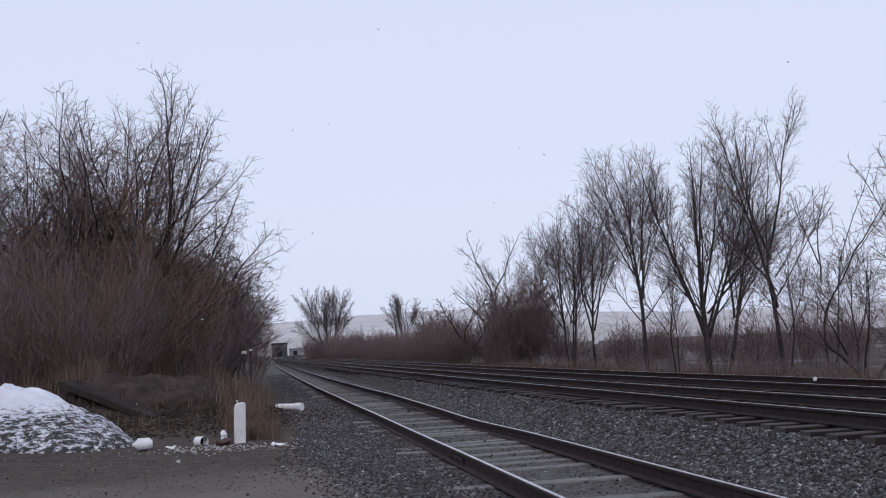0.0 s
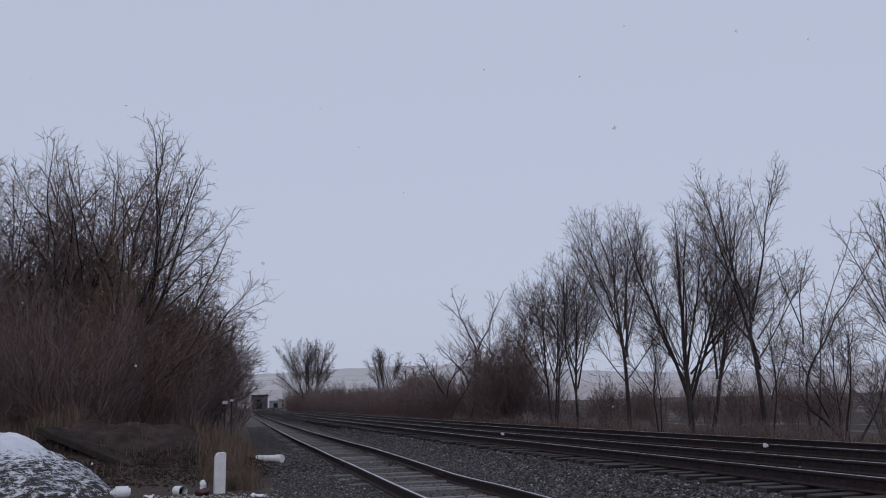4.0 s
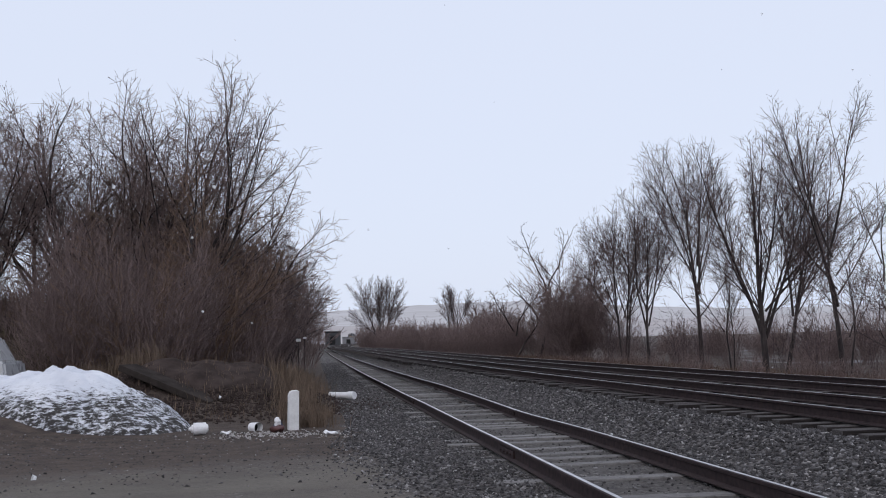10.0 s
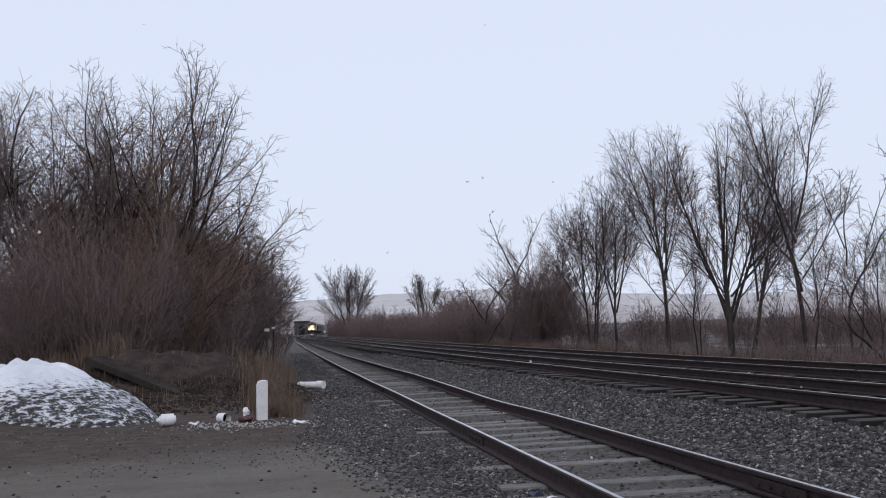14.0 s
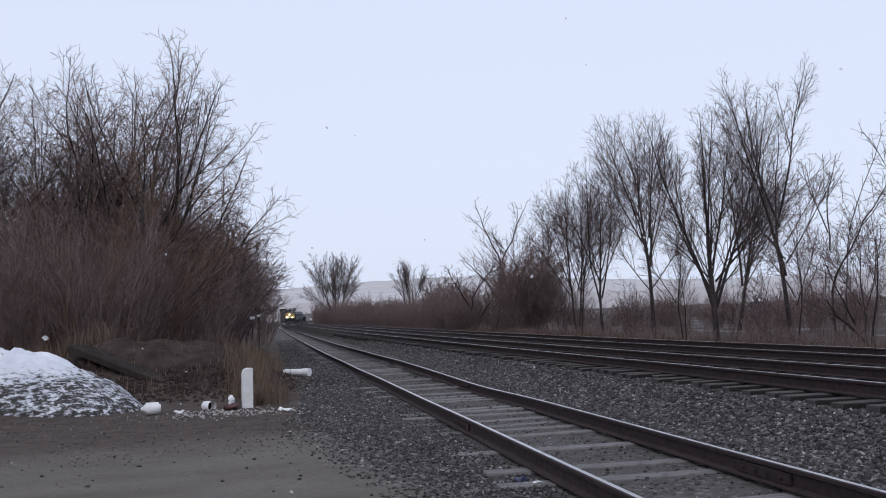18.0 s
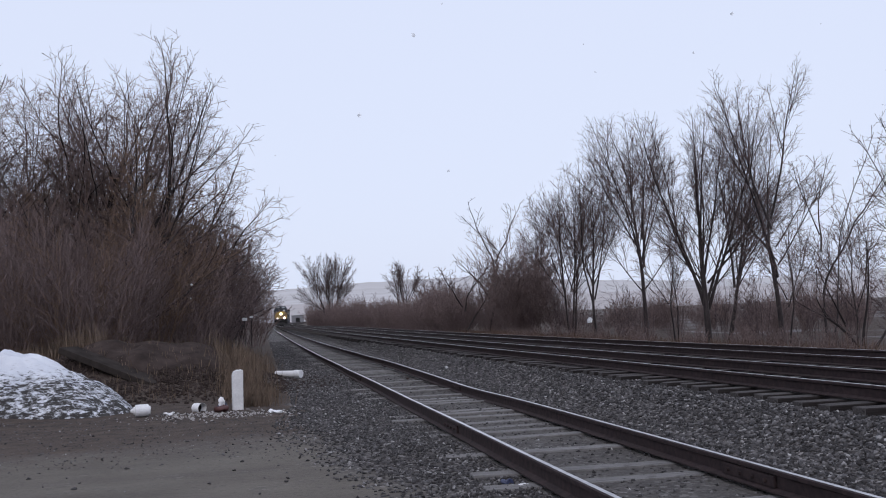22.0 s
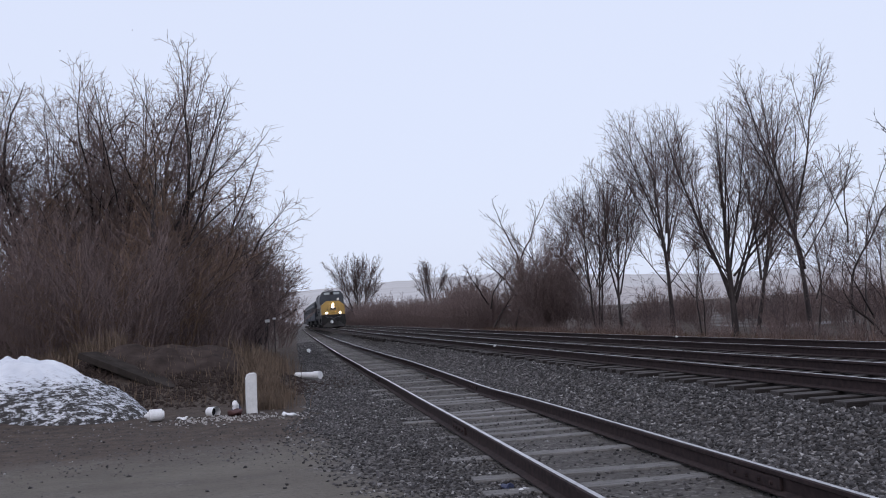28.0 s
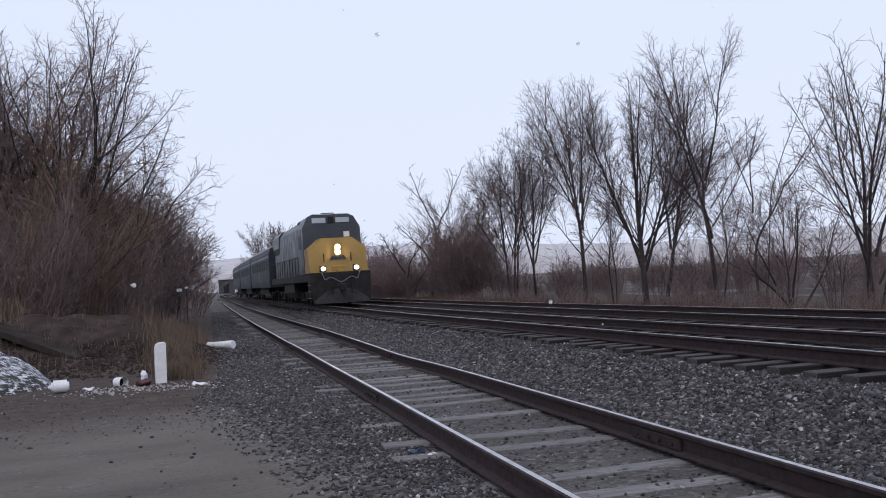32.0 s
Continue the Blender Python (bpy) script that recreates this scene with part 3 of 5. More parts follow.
def limb_tree(name, x, y, label, stems, seed, low=0.3, gap=0.4, angle=29, reach=0.42, lift=0.026, waver=0.034, fine=0.008, dense=1.25, twig=TWIG, bark=BARK, group="", sag=0.0, depth=22, forks=4, fork_angle=19):
    """A bare tree of straight rising stems, each with ranks of limbs, side shoots and fine twigs.
    stems: rows of foot offset, foot height, lean sideways in degrees, length, radius, straightening."""
    rng = random.Random(seed)
    thick, thin_ones = [[] for _ in stems], []

    def run(p, d, length, r0, r1, seg, wob, up):
        """A wavering tapered run; gives its points, headings and radii."""
        n = max(1, round(length / seg))
        out = [(p, d, r0)]
        for i in range(n):
            d = norm((d[0] + rng.gauss(0, wob), d[1] + rng.gauss(0, wob), d[2] + rng.gauss(0, wob) + up))
            p = (p[0] + d[0] * length / n, p[1] + d[1] * length / n, p[2] + d[2] * length / n)
            out.append((p, d, r0 + (r1 - r0) * ((i + 1) / n) ** 0.8))
        return out

    def sticks(path, store):
        for a, b in zip(path, path[1:]):
            store.append((*a[0], *b[0], a[2], b[2]))

    def turned(d, ang, az):
        u = norm((-d[1], d[0], 0.001))
        w = (d[1] * u[2] - d[2] * u[1], d[2] * u[0] - d[0] * u[2], d[0] * u[1] - d[1] * u[0])
        c, s = math.cos(ang), math.sin(ang)
        return norm(tuple(d[k] * c + (u[k] * math.cos(az) + w[k] * math.sin(az)) * s for k in range(3)))

    def along_path(path, f):
        k = min(len(path) - 2, int(f * (len(path) - 1)))
        g = f * (len(path) - 1) - k
        a, b = path[k], path[k + 1]
        return tuple(a[0][i] + (b[0][i] - a[0][i]) * g for i in range(3)), b[1], a[2] + (b[2] - a[2]) * g

    def offshoots(path, length, start, spacing):
        s = start * length + rng.uniform(0, spacing)
        az = rng.uniform(0, 6.28)
        while s < length * 0.985:
            f = s / length
            yield (f, az, *along_path(path, f))
            az += 2.4 + rng.uniform(-0.5, 0.5)
            s += spacing * rng.uniform(0.6, 1.4)

    boughs = []
    for k, (dx, dz, lean, length, r, up) in enumerate(stems):
        length *= 1.05
        d = norm((math.sin(radians(lean)), math.sin(radians(rng.uniform(-depth, depth) * (0.4 if k == 0 else 1.0))), math.cos(radians(lean))))
        stem = run((dx, rng.uniform(-0.06, 0.06), dz), d, length, r * 0.8, fine * 1.1, 0.55, waver, up)
        sticks(stem, thick[k])
        boughs.append((k, stem, length, low))
        # long steep forks that fan out from the stem
        az = rng.uniform(0, 6.28)
        for j in range(forks):
            f = low + (0.74 - low) * (j + rng.random()) / max(1, forks)
            p, dd, rf = along_path(stem, f)
            fl = length * (1 - f) * rng.uniform(0.72, 1.0)
            az += 2.4 + rng.uniform(-0.5, 0.5)
            fork = run(p, turned(dd, radians(fork_angle * rng.uniform(0.7, 1.5)), az), fl, max(fine * 1.5, rf * 0.62), fine * 1.1, 0.5, waver * 1.15, up * 0.6 + 0.006)
            sticks(fork, thick[k])
            boughs.append((k, fork, fl, 0.12))
    for k, stem, length, low_now in boughs:
        for f, az, p, d, rr_ in offshoots(stem, length, low_now, gap):
            ll = reach * length * (1.08 - f) * rng.uniform(0.5, 1.15) + 0.4
            r1 = max(fine * 1.1, min(rr_ * 0.55, 0.009 + 0.007 * ll))
            limb = run(p, turned(d, radians(angle * rng.uniform(0.7, 1.3)), az), ll, r1, fine * 0.9, 0.38, waver * 1.3, lift)
            sticks(limb, thick[k] if r1 > 0.026 else thin_ones)
            for f2, az2, p2, d2, r2 in offshoots(limb, ll, 0.16, 0.3 / dense):
                bl = 0.42 * ll * (1.1 - f2) * rng.uniform(0.6, 1.2) + 0.22
                shoot = run(p2, turned(d2, radians(angle * rng.uniform(0.75, 1.35)), az2), bl, max(fine * 0.9, min(r2 * 0.7, 0.013)), fine * 0.7, 0.34, waver * 1.6, lift * 0.7 - sag)
                sticks(shoot, thin_ones)
                for f3, az3, p3, d3, r3 in offshoots(shoot, bl, 0.1, 0.2 / dense):
                    sticks(run(p3, turned(d3, radians(38 * rng.uniform(0.7, 1.3)), az3), rng.uniform(0.16, 0.5), fine * 0.72, fine * 0.5, 0.28, waver * 1.4, lift * 0.5 - sag), thin_ones)
    t = empty(name, pose(x, y, ground_z(x, y) - 0.1), label, "tree", group)
    for k, some in enumerate(thick):
        part("trunk" if k == 0 else "limb", tubes("trunk", some, 7, bark), None, t)
    part("crown", tubes("crown", thin_ones, 3, twig), None, t)
    return t


ROW = "bare trees along the main line"
limb_tree("tree", 16.85, 40.6, "broad bare tree with a forked trunk and fanning limbs", [(0, 0, -3, 10.3, 0.21, 0.012), (-0.1, 1.9, -17, 8.7, 0.115, 0.022), (0.1, 1.7, 9, 8.6, 0.11, 0.012), (0.05, 2.1, 24, 7.2, 0.09, 0.022),
          (-0.15, 2.6, -30, 6.4, 0.075, 0.035), (0.1, 2.9, 38, 5.6, 0.07, 0.03), (0, 3.3, 2, 6.6, 0.08, 0.01), (-0.1, 3.0, -44, 3.9, 0.05, 0.04), (0.1, 2.4, 52, 4.2, 0.05, 0.02)], 11, low=0.2, reach=0.33, dense=1.2, group=ROW, forks=3, gap=0.3)
limb_tree("tree", 17.5, 40.0, "bare tree leaning away from a broader one", [(0, 0, 12, 8.4, 0.14, 0.008), (0.45, 2.2, 26, 6.2, 0.085, 0.02), (0.5, 2.6, 2, 6.4, 0.08, 0.0), (0.6, 3.0, 40, 4.6, 0.06, 0.02)], 41, low=0.28, reach=0.4, dense=1.2, group=ROW, gap=0.3)
limb_tree("tree", 16.4, 46.6, "slender bare tree with a straight trunk and steep limbs", [(0, 0, -1, 11.8, 0.17, 0.006), (-0.05, 3.6, -15, 8.0, 0.085, 0.012), (0.05, 4.0, 11, 7.0, 0.085, 0.012), (-0.08, 4.8, -27, 5.9, 0.06, 0.02), (0.05, 4.6, 24, 5.4, 0.06, 0.02), (0, 5.4, 4, 5.9, 0.07, 0.0), (0, 2.6, -38, 4.0, 0.045, 0.03), (0, 2.8, 42, 3.6, 0.045, 0.03)], 12, low=0.3, reach=0.33, group=ROW, gap=0.3)
limb_tree("tree", 18.75, 37.4, "tall bare tree forked into long straight limbs", [(0, 0, -3, 11.2, 0.16, 0.004), (-0.12, 2.9, -17, 8.4, 0.085, 0.008), (-0.25, 5.0, -12, 6.2, 0.07, 0.008), (-0.25, 5.4, 14, 6.2, 0.075, 0.01), (-0.1, 3.4, 34, 4.3, 0.05, 0.02), (-0.15, 4.2, 44, 3.6, 0.045, 0.02), (-0.1, 3.6, -46, 3.0, 0.04, 0.03)], 19, low=0.34, reach=0.3, dense=1.15, group=ROW, forks=3, gap=0.3)
limb_tree("tree", 15.55, 52.0, "thin bare tree with several steep stems", [(0, 0, -3, 9.3, 0.12, 0.006), (-0.05, 2.0, -12, 7.8, 0.075, 0.012), (0.05, 2.4, 12, 7.4, 0.07, 0.012), (0, 3.4, -27, 5.2, 0.05, 0.02), (0, 3.2, 26, 5.2, 0.05, 0.02)], 14, low=0.3, reach=0.32, group=ROW, gap=0.3)
limb_tree("tree", 15.75, 57.0, "thin twin-stemmed bare tree among brush", [(0, 0, -8, 9.4, 0.11, 0.008), (0.1, 0.1, 4, 9.0, 0.10, 0.004), (-0.2, 3.0, -24, 5.6, 0.05, 0.02), (0.1, 3.0, 20, 5.6, 0.05, 0.02), (-0.3, 2.6, -34, 4.2, 0.04, 0.03)], 15, low=0.26, reach=0.33, group=ROW, gap=0.3)
limb_tree("tree", 17.2, 60.5, "thin bare tree standing behind others", [(0, 0, 2, 9.6, 0.11, 0.006), (0, 3.0, -18, 7.0, 0.06, 0.014), (0, 3.6, 18, 6.4, 0.06, 0.014)], 44, low=0.3, reach=0.34, group=ROW, gap=0.3)
limb_tree("tree", 15.95, 29.6, "thin crooked bare tree with a forked stem", [(0, 0, -5, 7.8, 0.075, 0.006), (0.02, 0.6, 16, 4.6, 0.05, 0.05), (-0.15, 3.6, 14, 3.2, 0.04, 0.03), (-0.2, 4.2, -28, 2.6, 0.03, 0.04)], 16, low=0.34, gap=0.5, reach=0.26, waver=0.12, angle=40, group=ROW, forks=2, dense=0.8)
limb_tree("tree", 16.0, 24.0, "bare tree with several thick stems from one base", [(0, 0, -4, 7.6, 0.13, 0.008), (-0.2, 0, -12, 7.6, 0.10, 0.01), (0.15, 0, 6, 7.2, 0.11, 0.01), (-0.15, 1.6, -20, 5.2, 0.07, 0.022), (0.2, 1.8, 20, 5.6, 0.07, 0.02), (-0.1, 2.2, -32, 3.2, 0.05, 0.035), (0.2, 1.0, 34, 4.6, 0.05, 0.03)], 17, low=0.24, gap=0.36, reach=0.3, forks=3, dense=1.1, group=ROW)
limb_tree("tree", 15.2, 26.4, "low crooked bare tree leaning over brush", [(0, 0, -42, 3.0, 0.085, 0.06), (-0.3, 0.4, -10, 3.2, 0.06, 0.03), (0.1, 0.3, 40, 3.2, 0.06, 0.06), (-0.8, 1.0, -58, 2.6, 0.045, 0.08)], 18, low=0.3, reach=0.3, waver=0.16, angle=44, group=ROW, forks=2, dense=0.8, gap=0.3)
limb_tree("tree", 16.25, 42.8, "thin crooked young bare tree", [(0, 0, -10, 5.2, 0.06, 0.01), (0.1, 0.05, -2, 4.0, 0.04, 0.0), (-0.3, 2.0, -38, 2.4, 0.03, 0.04)], 20, low=0.35, waver=0.1, reach=0.3, group=ROW, gap=0.3)
limb_tree("tree", 17.6, 35.0, "young crooked bare tree with wispy crown", [(0, 0, 4, 5.6, 0.055, 0.006), (0, 1.6, 24, 3.4, 0.035, 0.02), (0, 1.9, -24, 3.0, 0.035, 0.02)], 27, low=0.25, reach=0.42, waver=0.09, angle=42, group=ROW, gap=0.3)
limb_tree("tree", 19.6, 33.6, "young bare tree with wispy crown", [(0, 0, -4, 5.4, 0.05, 0.006), (0, 1.2, 20, 3.8, 0.035, 0.02), (0, 1.5, -26, 3.2, 0.035, 0.02)], 28, low=0.25, reach=0.42, waver=0.09, angle=42, group=ROW, gap=0.3)
limb_tree("tree", 15.0, 76.0, "gnarled bare tree rising from brush", [(0, 0, 8, 6.4, 0.19, 0.0), (0.75, 5.0, -6, 6.2, 0.12, 0.02), (0.8, 5.8, 24, 5.4, 0.10, 0.03), (0.2, 3.0, -24, 5.4, 0.11, 0.02)], 21, low=0.42, gap=0.75, reach=0.3, waver=0.17, angle=42, fine=0.014, dense=0.6, group=ROW, forks=2)
limb_tree("tree", 13.4, 77.5, "crooked bare tree tangled with brush", [(0, 0, -8, 6.4, 0.14, 0.01), (-0.2, 2.4, -28, 4.0, 0.09, 0.03), (0, 2.0, 12, 5.2, 0.09, 0.0)], 22, low=0.3, gap=0.5, reach=0.34, waver=0.16, angle=44, fine=0.014, dense=0.9, group=ROW)
limb_tree("tree", 16.9, 72.0, "bare tree with steep limbs above dark brush", [(0, 0, 4, 8.6, 0.13, 0.0), (0, 2.6, 28, 6.4, 0.08, 0.02), (0, 3.0, -22, 6.0, 0.08, 0.02)], 46, low=0.3, gap=0.5, reach=0.36, waver=0.1, fine=0.012, group=ROW)
limb_tree("tree", 17.2, 137.0, "small rounded bare tree above a hedge", [(0, 0, -3, 9.4, 0.2, 0.0), (-0.3, 0.8, -20, 8.4, 0.13, 0.015), (0.3, 0.8, 18, 8.4, 0.13, 0.015), (0, 2.4, 9, 7.0, 0.11, 0.01), (0, 2.6, -12, 7.0, 0.11, 0.01), (0, 2.6, 30, 5.4, 0.08, 0.02)], 23, low=0.28, gap=0.38, reach=0.3, waver=0.05, fine=0.016, dense=0.9, group=ROW, forks=4)
limb_tree("tree", 16.9, 110.0, "small bare tree above a hedge", [(0, 0, 2, 6.4, 0.15, 0.0), (-0.2, 0.8, -26, 5.2, 0.1, 0.02), (0.2, 0.8, 24, 5.0, 0.1, 0.02)], 24, low=0.28, gap=0.36, reach=0.4, waver=0.06, fine=0.015, dense=1.0, group=ROW)
limb_tree("tree", 11.0, 205.0, "round-headed bare tree standing alone in haze", [(0, 0, 0, 15.2, 0.28, 0.0), (-0.5, 1.5, -15, 14.4, 0.13, 0.008), (0.5, 1.5, 14, 14.4, 0.13, 0.008), (0, 2.6, -7, 12.8, 0.11, 0.004), (0.2, 2.6, 8, 12.8, 0.11, 0.004), (-0.3, 2.2, -27, 11.8, 0.1, 0.012), (0.3, 2.2, 27, 11.8, 0.1, 0.012), (-0.3, 2.6, -42, 9.0, 0.08, 0.02), (0.3, 2.6, 42, 9.0, 0.08, 0.02)], 25, low=0.22, gap=0.4, reach=0.24, waver=0.035, fine=0.02, dense=1.0, group=ROW, forks=6)

GROVE = "bare trees behind the snow heap"
TANGLE = "bare many-limbed tree tangled with brush"
limb_tree("tree", -7.3, 35.0, "tall bare tree leaning out with spreading side limbs", [(0, 0, 9, 11.6, 0.19, 0.004), (0.3, 3.0, 19, 9.0, 0.11, 0.02), (0.6, 4.2, 32, 5.6, 0.09, 0.012), (0.5, 5.2, 30, 5.4, 0.075, 0.02), (0.9, 4.0, 44, 3.2, 0.07, 0.015), (0.4, 3.6, -10, 7.0, 0.08, 0.006), (1.0, 6.4, 36, 3.0, 0.06, 0.03), (0.9, 3.6, 56, 2.2, 0.05, 0.01)], 31,
          low=0.26, gap=0.29, reach=0.33, waver=0.085, angle=42, dense=1.05, twig=BRUSH, group=GROVE, forks=3, fork_angle=21, sag=0.01)
limb_tree("tree", -8.9, 36.2, TANGLE, [(0, 0, -3, 11.3, 0.17, 0.004), (0.1, 1.4, 12, 9.9, 0.12, 0.01), (-0.1, 1.8, -18, 9.2, 0.11, 0.016), (0.1, 2.2, 24, 8.0, 0.09, 0.02), (-0.1, 2.6, -32, 7.0, 0.08, 0.025), (0, 3.4, 3, 7.2, 0.09, 0.0), (0, 3.0, -8, 7.4, 0.08, 0.0)], 32, low=0.24, gap=0.29, reach=0.33, waver=0.09, angle=40, dense=1.15, twig=BRUSH, group=GROVE, forks=3, fork_angle=21)
limb_tree("tree", -11.6, 35.0, TANGLE, [(0, 0, 2, 8.2, 0.16, 0.004), (0.1, 0.6, 22, 8.0, 0.11, 0.016), (-0.1, 0.8, -20, 8.0, 0.11, 0.016), (0, 1.6, 38, 6.2, 0.08, 0.02), (0, 1.6, -40, 6.0, 0.08, 0.02), (0, 2.0, -6, 7.0, 0.09, 0.0)], 33, low=0.22, gap=0.29, reach=0.36, waver=0.095, angle=42, dense=1.45, twig=BRUSH, group=GROVE, forks=3, fork_angle=21)
limb_tree("tree", -8.0, 32.6, TANGLE, [(0, 0, 4, 8.4, 0.13, 0.004), (0.05, 0.4, 22, 7.4, 0.09, 0.016), (-0.05, 0.5, -18, 7.6, 0.09, 0.016), (0, 0.9, 40, 5.6, 0.07, 0.02), (0, 0.9, -38, 5.6, 0.07, 0.02)], 39, low=0.18, gap=0.29, reach=0.38, waver=0.1, angle=44, dense=1.05, twig=BRUSH_TAN, group=GROVE, forks=3, fork_angle=21)
limb_tree("tree", -5.9, 38.6, "bare tree with drooping side limbs", [(0, 0, 10, 8.6, 0.13, 0.004), (0.1, 1.6, 32, 6.0, 0.085, 0.01), (0.1, 2.0, -14, 6.6, 0.085, 0.008), (0.2, 2.6, 52, 4.2, 0.06, 0.01)], 38, low=0.2, gap=0.29, reach=0.38, waver=0.1, angle=44, dense=1.15, twig=BRUSH, group=GROVE, forks=3, fork_angle=21, sag=0.02)
limb_tree("tree", -14.6, 34.4, TANGLE, [(0, 0, -2, 7.4, 0.15, 0.004), (0, 0.4, 26, 6.6, 0.1, 0.016), (0, 0.5, -26, 6.4, 0.1, 0.016), (0, 0.9, 44, 4.8, 0.07, 0.02), (0, 0.9, 10, 6.4, 0.08, 0.0)], 34, low=0.2, gap=0.29, reach=0.38, waver=0.1, angle=44, dense=1.45, twig=BRUSH, group=GROVE, forks=3, fork_angle=21)
limb_tree("tree", -17.6, 35.0, TANGLE, [(0, 0, 3, 6.6, 0.14, 0.004), (0, 0.4, 28, 5.8, 0.1, 0.016), (0, 0.5, -26, 5.8, 0.1, 0.016), (0, 0.9, 46, 4.6, 0.07, 0.02)], 35, low=0.2, gap=0.36, reach=0.38, waver=0.1, angle=44, dense=1.45, twig=BRUSH, group=GROVE, forks=3, fork_angle=21)
limb_tree("tree", -10.3, 36.8, TANGLE, [(0, 0, -2, 9.2, 0.14, 0.004), (0.1, 1.0, 16, 8.0, 0.1, 0.014), (-0.1, 1.2, -18, 8.0, 0.1, 0.014), (0, 1.6, 30, 6.6, 0.08, 0.02), (0, 1.6, -34, 6.4, 0.08, 0.02)], 40, low=0.22, gap=0.29, reach=0.36, waver=0.09, angle=42, dense=1.3, twig=BRUSH, group=GROVE, forks=3, fork_angle=21)
limb_tree("tree", -13.0, 35.6, TANGLE, [(0, 0, 2, 7.0, 0.13, 0.004), (0.1, 0.6, 24, 6.0, 0.09, 0.014), (-0.1, 0.6, -24, 6.0, 0.09, 0.014), (0, 1.0, 44, 4.8, 0.07, 0.02), (0, 1.0, -44, 4.8, 0.07, 0.02)], 42, low=0.16, gap=0.29, reach=0.38, waver=0.1, angle=44, dense=1.4, twig=BRUSH_TAN, group=GROVE, forks=3, fork_angle=24)
for tx, ty, th, seed in ((-4.9, 50.0, 5.7, 37), (-6.0, 46.0, 6.2, 47), (-5.0, 56.0, 5.9, 48), (-4.8, 64.0, 6.3, 36)):
    limb_tree("tree", tx, ty, "low round-headed bare tree in a thicket", [(0, 0, 4, th, 0.11, 0.004), (0.1, 0.6, 24, th * 0.84, 0.08, 0.016), (-0.1, 0.6, -24, th * 0.86, 0.08, 0.016), (0.1, 1.4, 40, th * 0.5, 0.06, 0.02), (0, 1.2, 14, th * 0.8, 0.06, 0.0)], seed, low=0.25, gap=0.29, reach=0.36, waver=0.09, angle=42, fine=0.0105, dense=1.0, twig=BRUSH, group=GROVE, forks=3, fork_angle=21)


def thicket(spots, kinds, label, group):
    rng = random.Random(len(spots))
    for i, (x, y, s) in enumerate(spots):
        src = kinds[i % len(kinds)]
        z = ground_z(x, y)
        c = copy_thing(src, pose(x, y, z, 0, 0, rng.uniform(0, 360)))
        c.scale = (s, s, s * rng.uniform(0.85, 1.15))


L1 = "dense dark leafless brush at the edge of the railway"
L2 = "tan leafless brush with dry stems"
dark = [shrub("shrub", -5.6, 33.0, 4.6, 4.2, 51, L1, BRUSH, 28, side=8, twiggy=5), shrub("shrub", -4.6, 44.0, 4.8, 4.4, 52, L1, BRUSH, 28, side=8, twiggy=5), shrub("shrub", 15.0, 66.5, 6.4, 5.4, 53, L1, BRUSH, 40, side=8, twiggy=6, fine=0.012)]
tall = shrub("shrub", -6.9, 37.0, 6.6, 4.4, 56, L1, BRUSH, 36, side=11, twiggy=6, fine=0.0085)
far = [shrub("shrub", -3.9, 74.0, 4.6, 4.6, 54, L1, BRUSH, 24, side=7, twiggy=3, fine=0.018), shrub("shrub", 14.6, 92.0, 4.9, 4.8, 55, L1, BRUSH, 24, side=7, twiggy=3, fine=0.018)]
tan = [shrub("shrub", -9.0, 29.6, 4.2, 3.4, 61, L2, BRUSH_TAN, 24, side=7, twiggy=5), shrub("shrub", 13.4, 30.0, 1.3, 1.8, 62, "low brown brush beside the main line", BRUSH, 22, side=5, twiggy=3)]
sapling = shrub("sapling", 15.8, 34.0, 4.2, 2.6, 71, "thin leafless saplings between the trees", TWIG, 7, side=8)
rr = random.Random(7)
spots = []
for k in range(44):
    f = k / 43
    y = 30 + 92 * f ** 1.5
    xe = -6.7 + 1.2 * ramp01(30, 64, y)
    for row in range(2):
        spots.append((xe - 0.8 - row * 2.2 - rr.uniform(0, 1.4), y + rr.uniform(-1, 1), rr.uniform(0.8, 1.1) * (1.0 + 0.3 * ramp01(31, 38, y) * (1 - ramp01(56, 66, y)))))
thicket([q for q in spots if q[1] < 62], dark[:2], L1, "")
thicket([(-6.7 - 0.9 * (i % 3) + rr.uniform(-0.3, 0.3) + 0.05 * i, 36.5 + 1.35 * i, rr.uniform(0.88, 1.08)) for i in range(15)], [tall], L1, "")
thicket([q for q in spots if q[1] >= 62][::2], far, L1, "")
thicket([(-7.4 - 1.1 * i + rr.uniform(-.4, .4), 30.0 + rr.uniform(-0.8, 2.2), rr.uniform(0.6, 1.0)) for i in range(3)], tan[:1], L2, "")
thicket([(-8 - 1.2 * i + rr.uniform(-.4, .4), 33.5 + rr.uniform(-0.8, 2.2), rr.uniform(0.7, 1.1)) for i in range(3)], [tan[0], dark[0]], L2, "")
thicket([(-10.4 - 1.05 * i + rr.uniform(-.4, .4), 34.6 + rr.uniform(-0.6, 1.8), rr.uniform(0.55, 0.9)) for i in range(9)], [tan[0], dark[0]], L2, "")
thicket([(-6.6 - 1.0 * i + rr.uniform(-.4, .4), 33.0 + rr.uniform(-1.0, 2.4), rr.uniform(0.9, 1.3)) for i in range(4)], [tan[0], dark[1]], L2, "")
thicket([(13.6 + rr.uniform(-0.6, 2.8), 76 + 88 * (i / 66) ** 1.1, rr.uniform(0.7, 1.05)) for i in range(66)], far, L1, "")
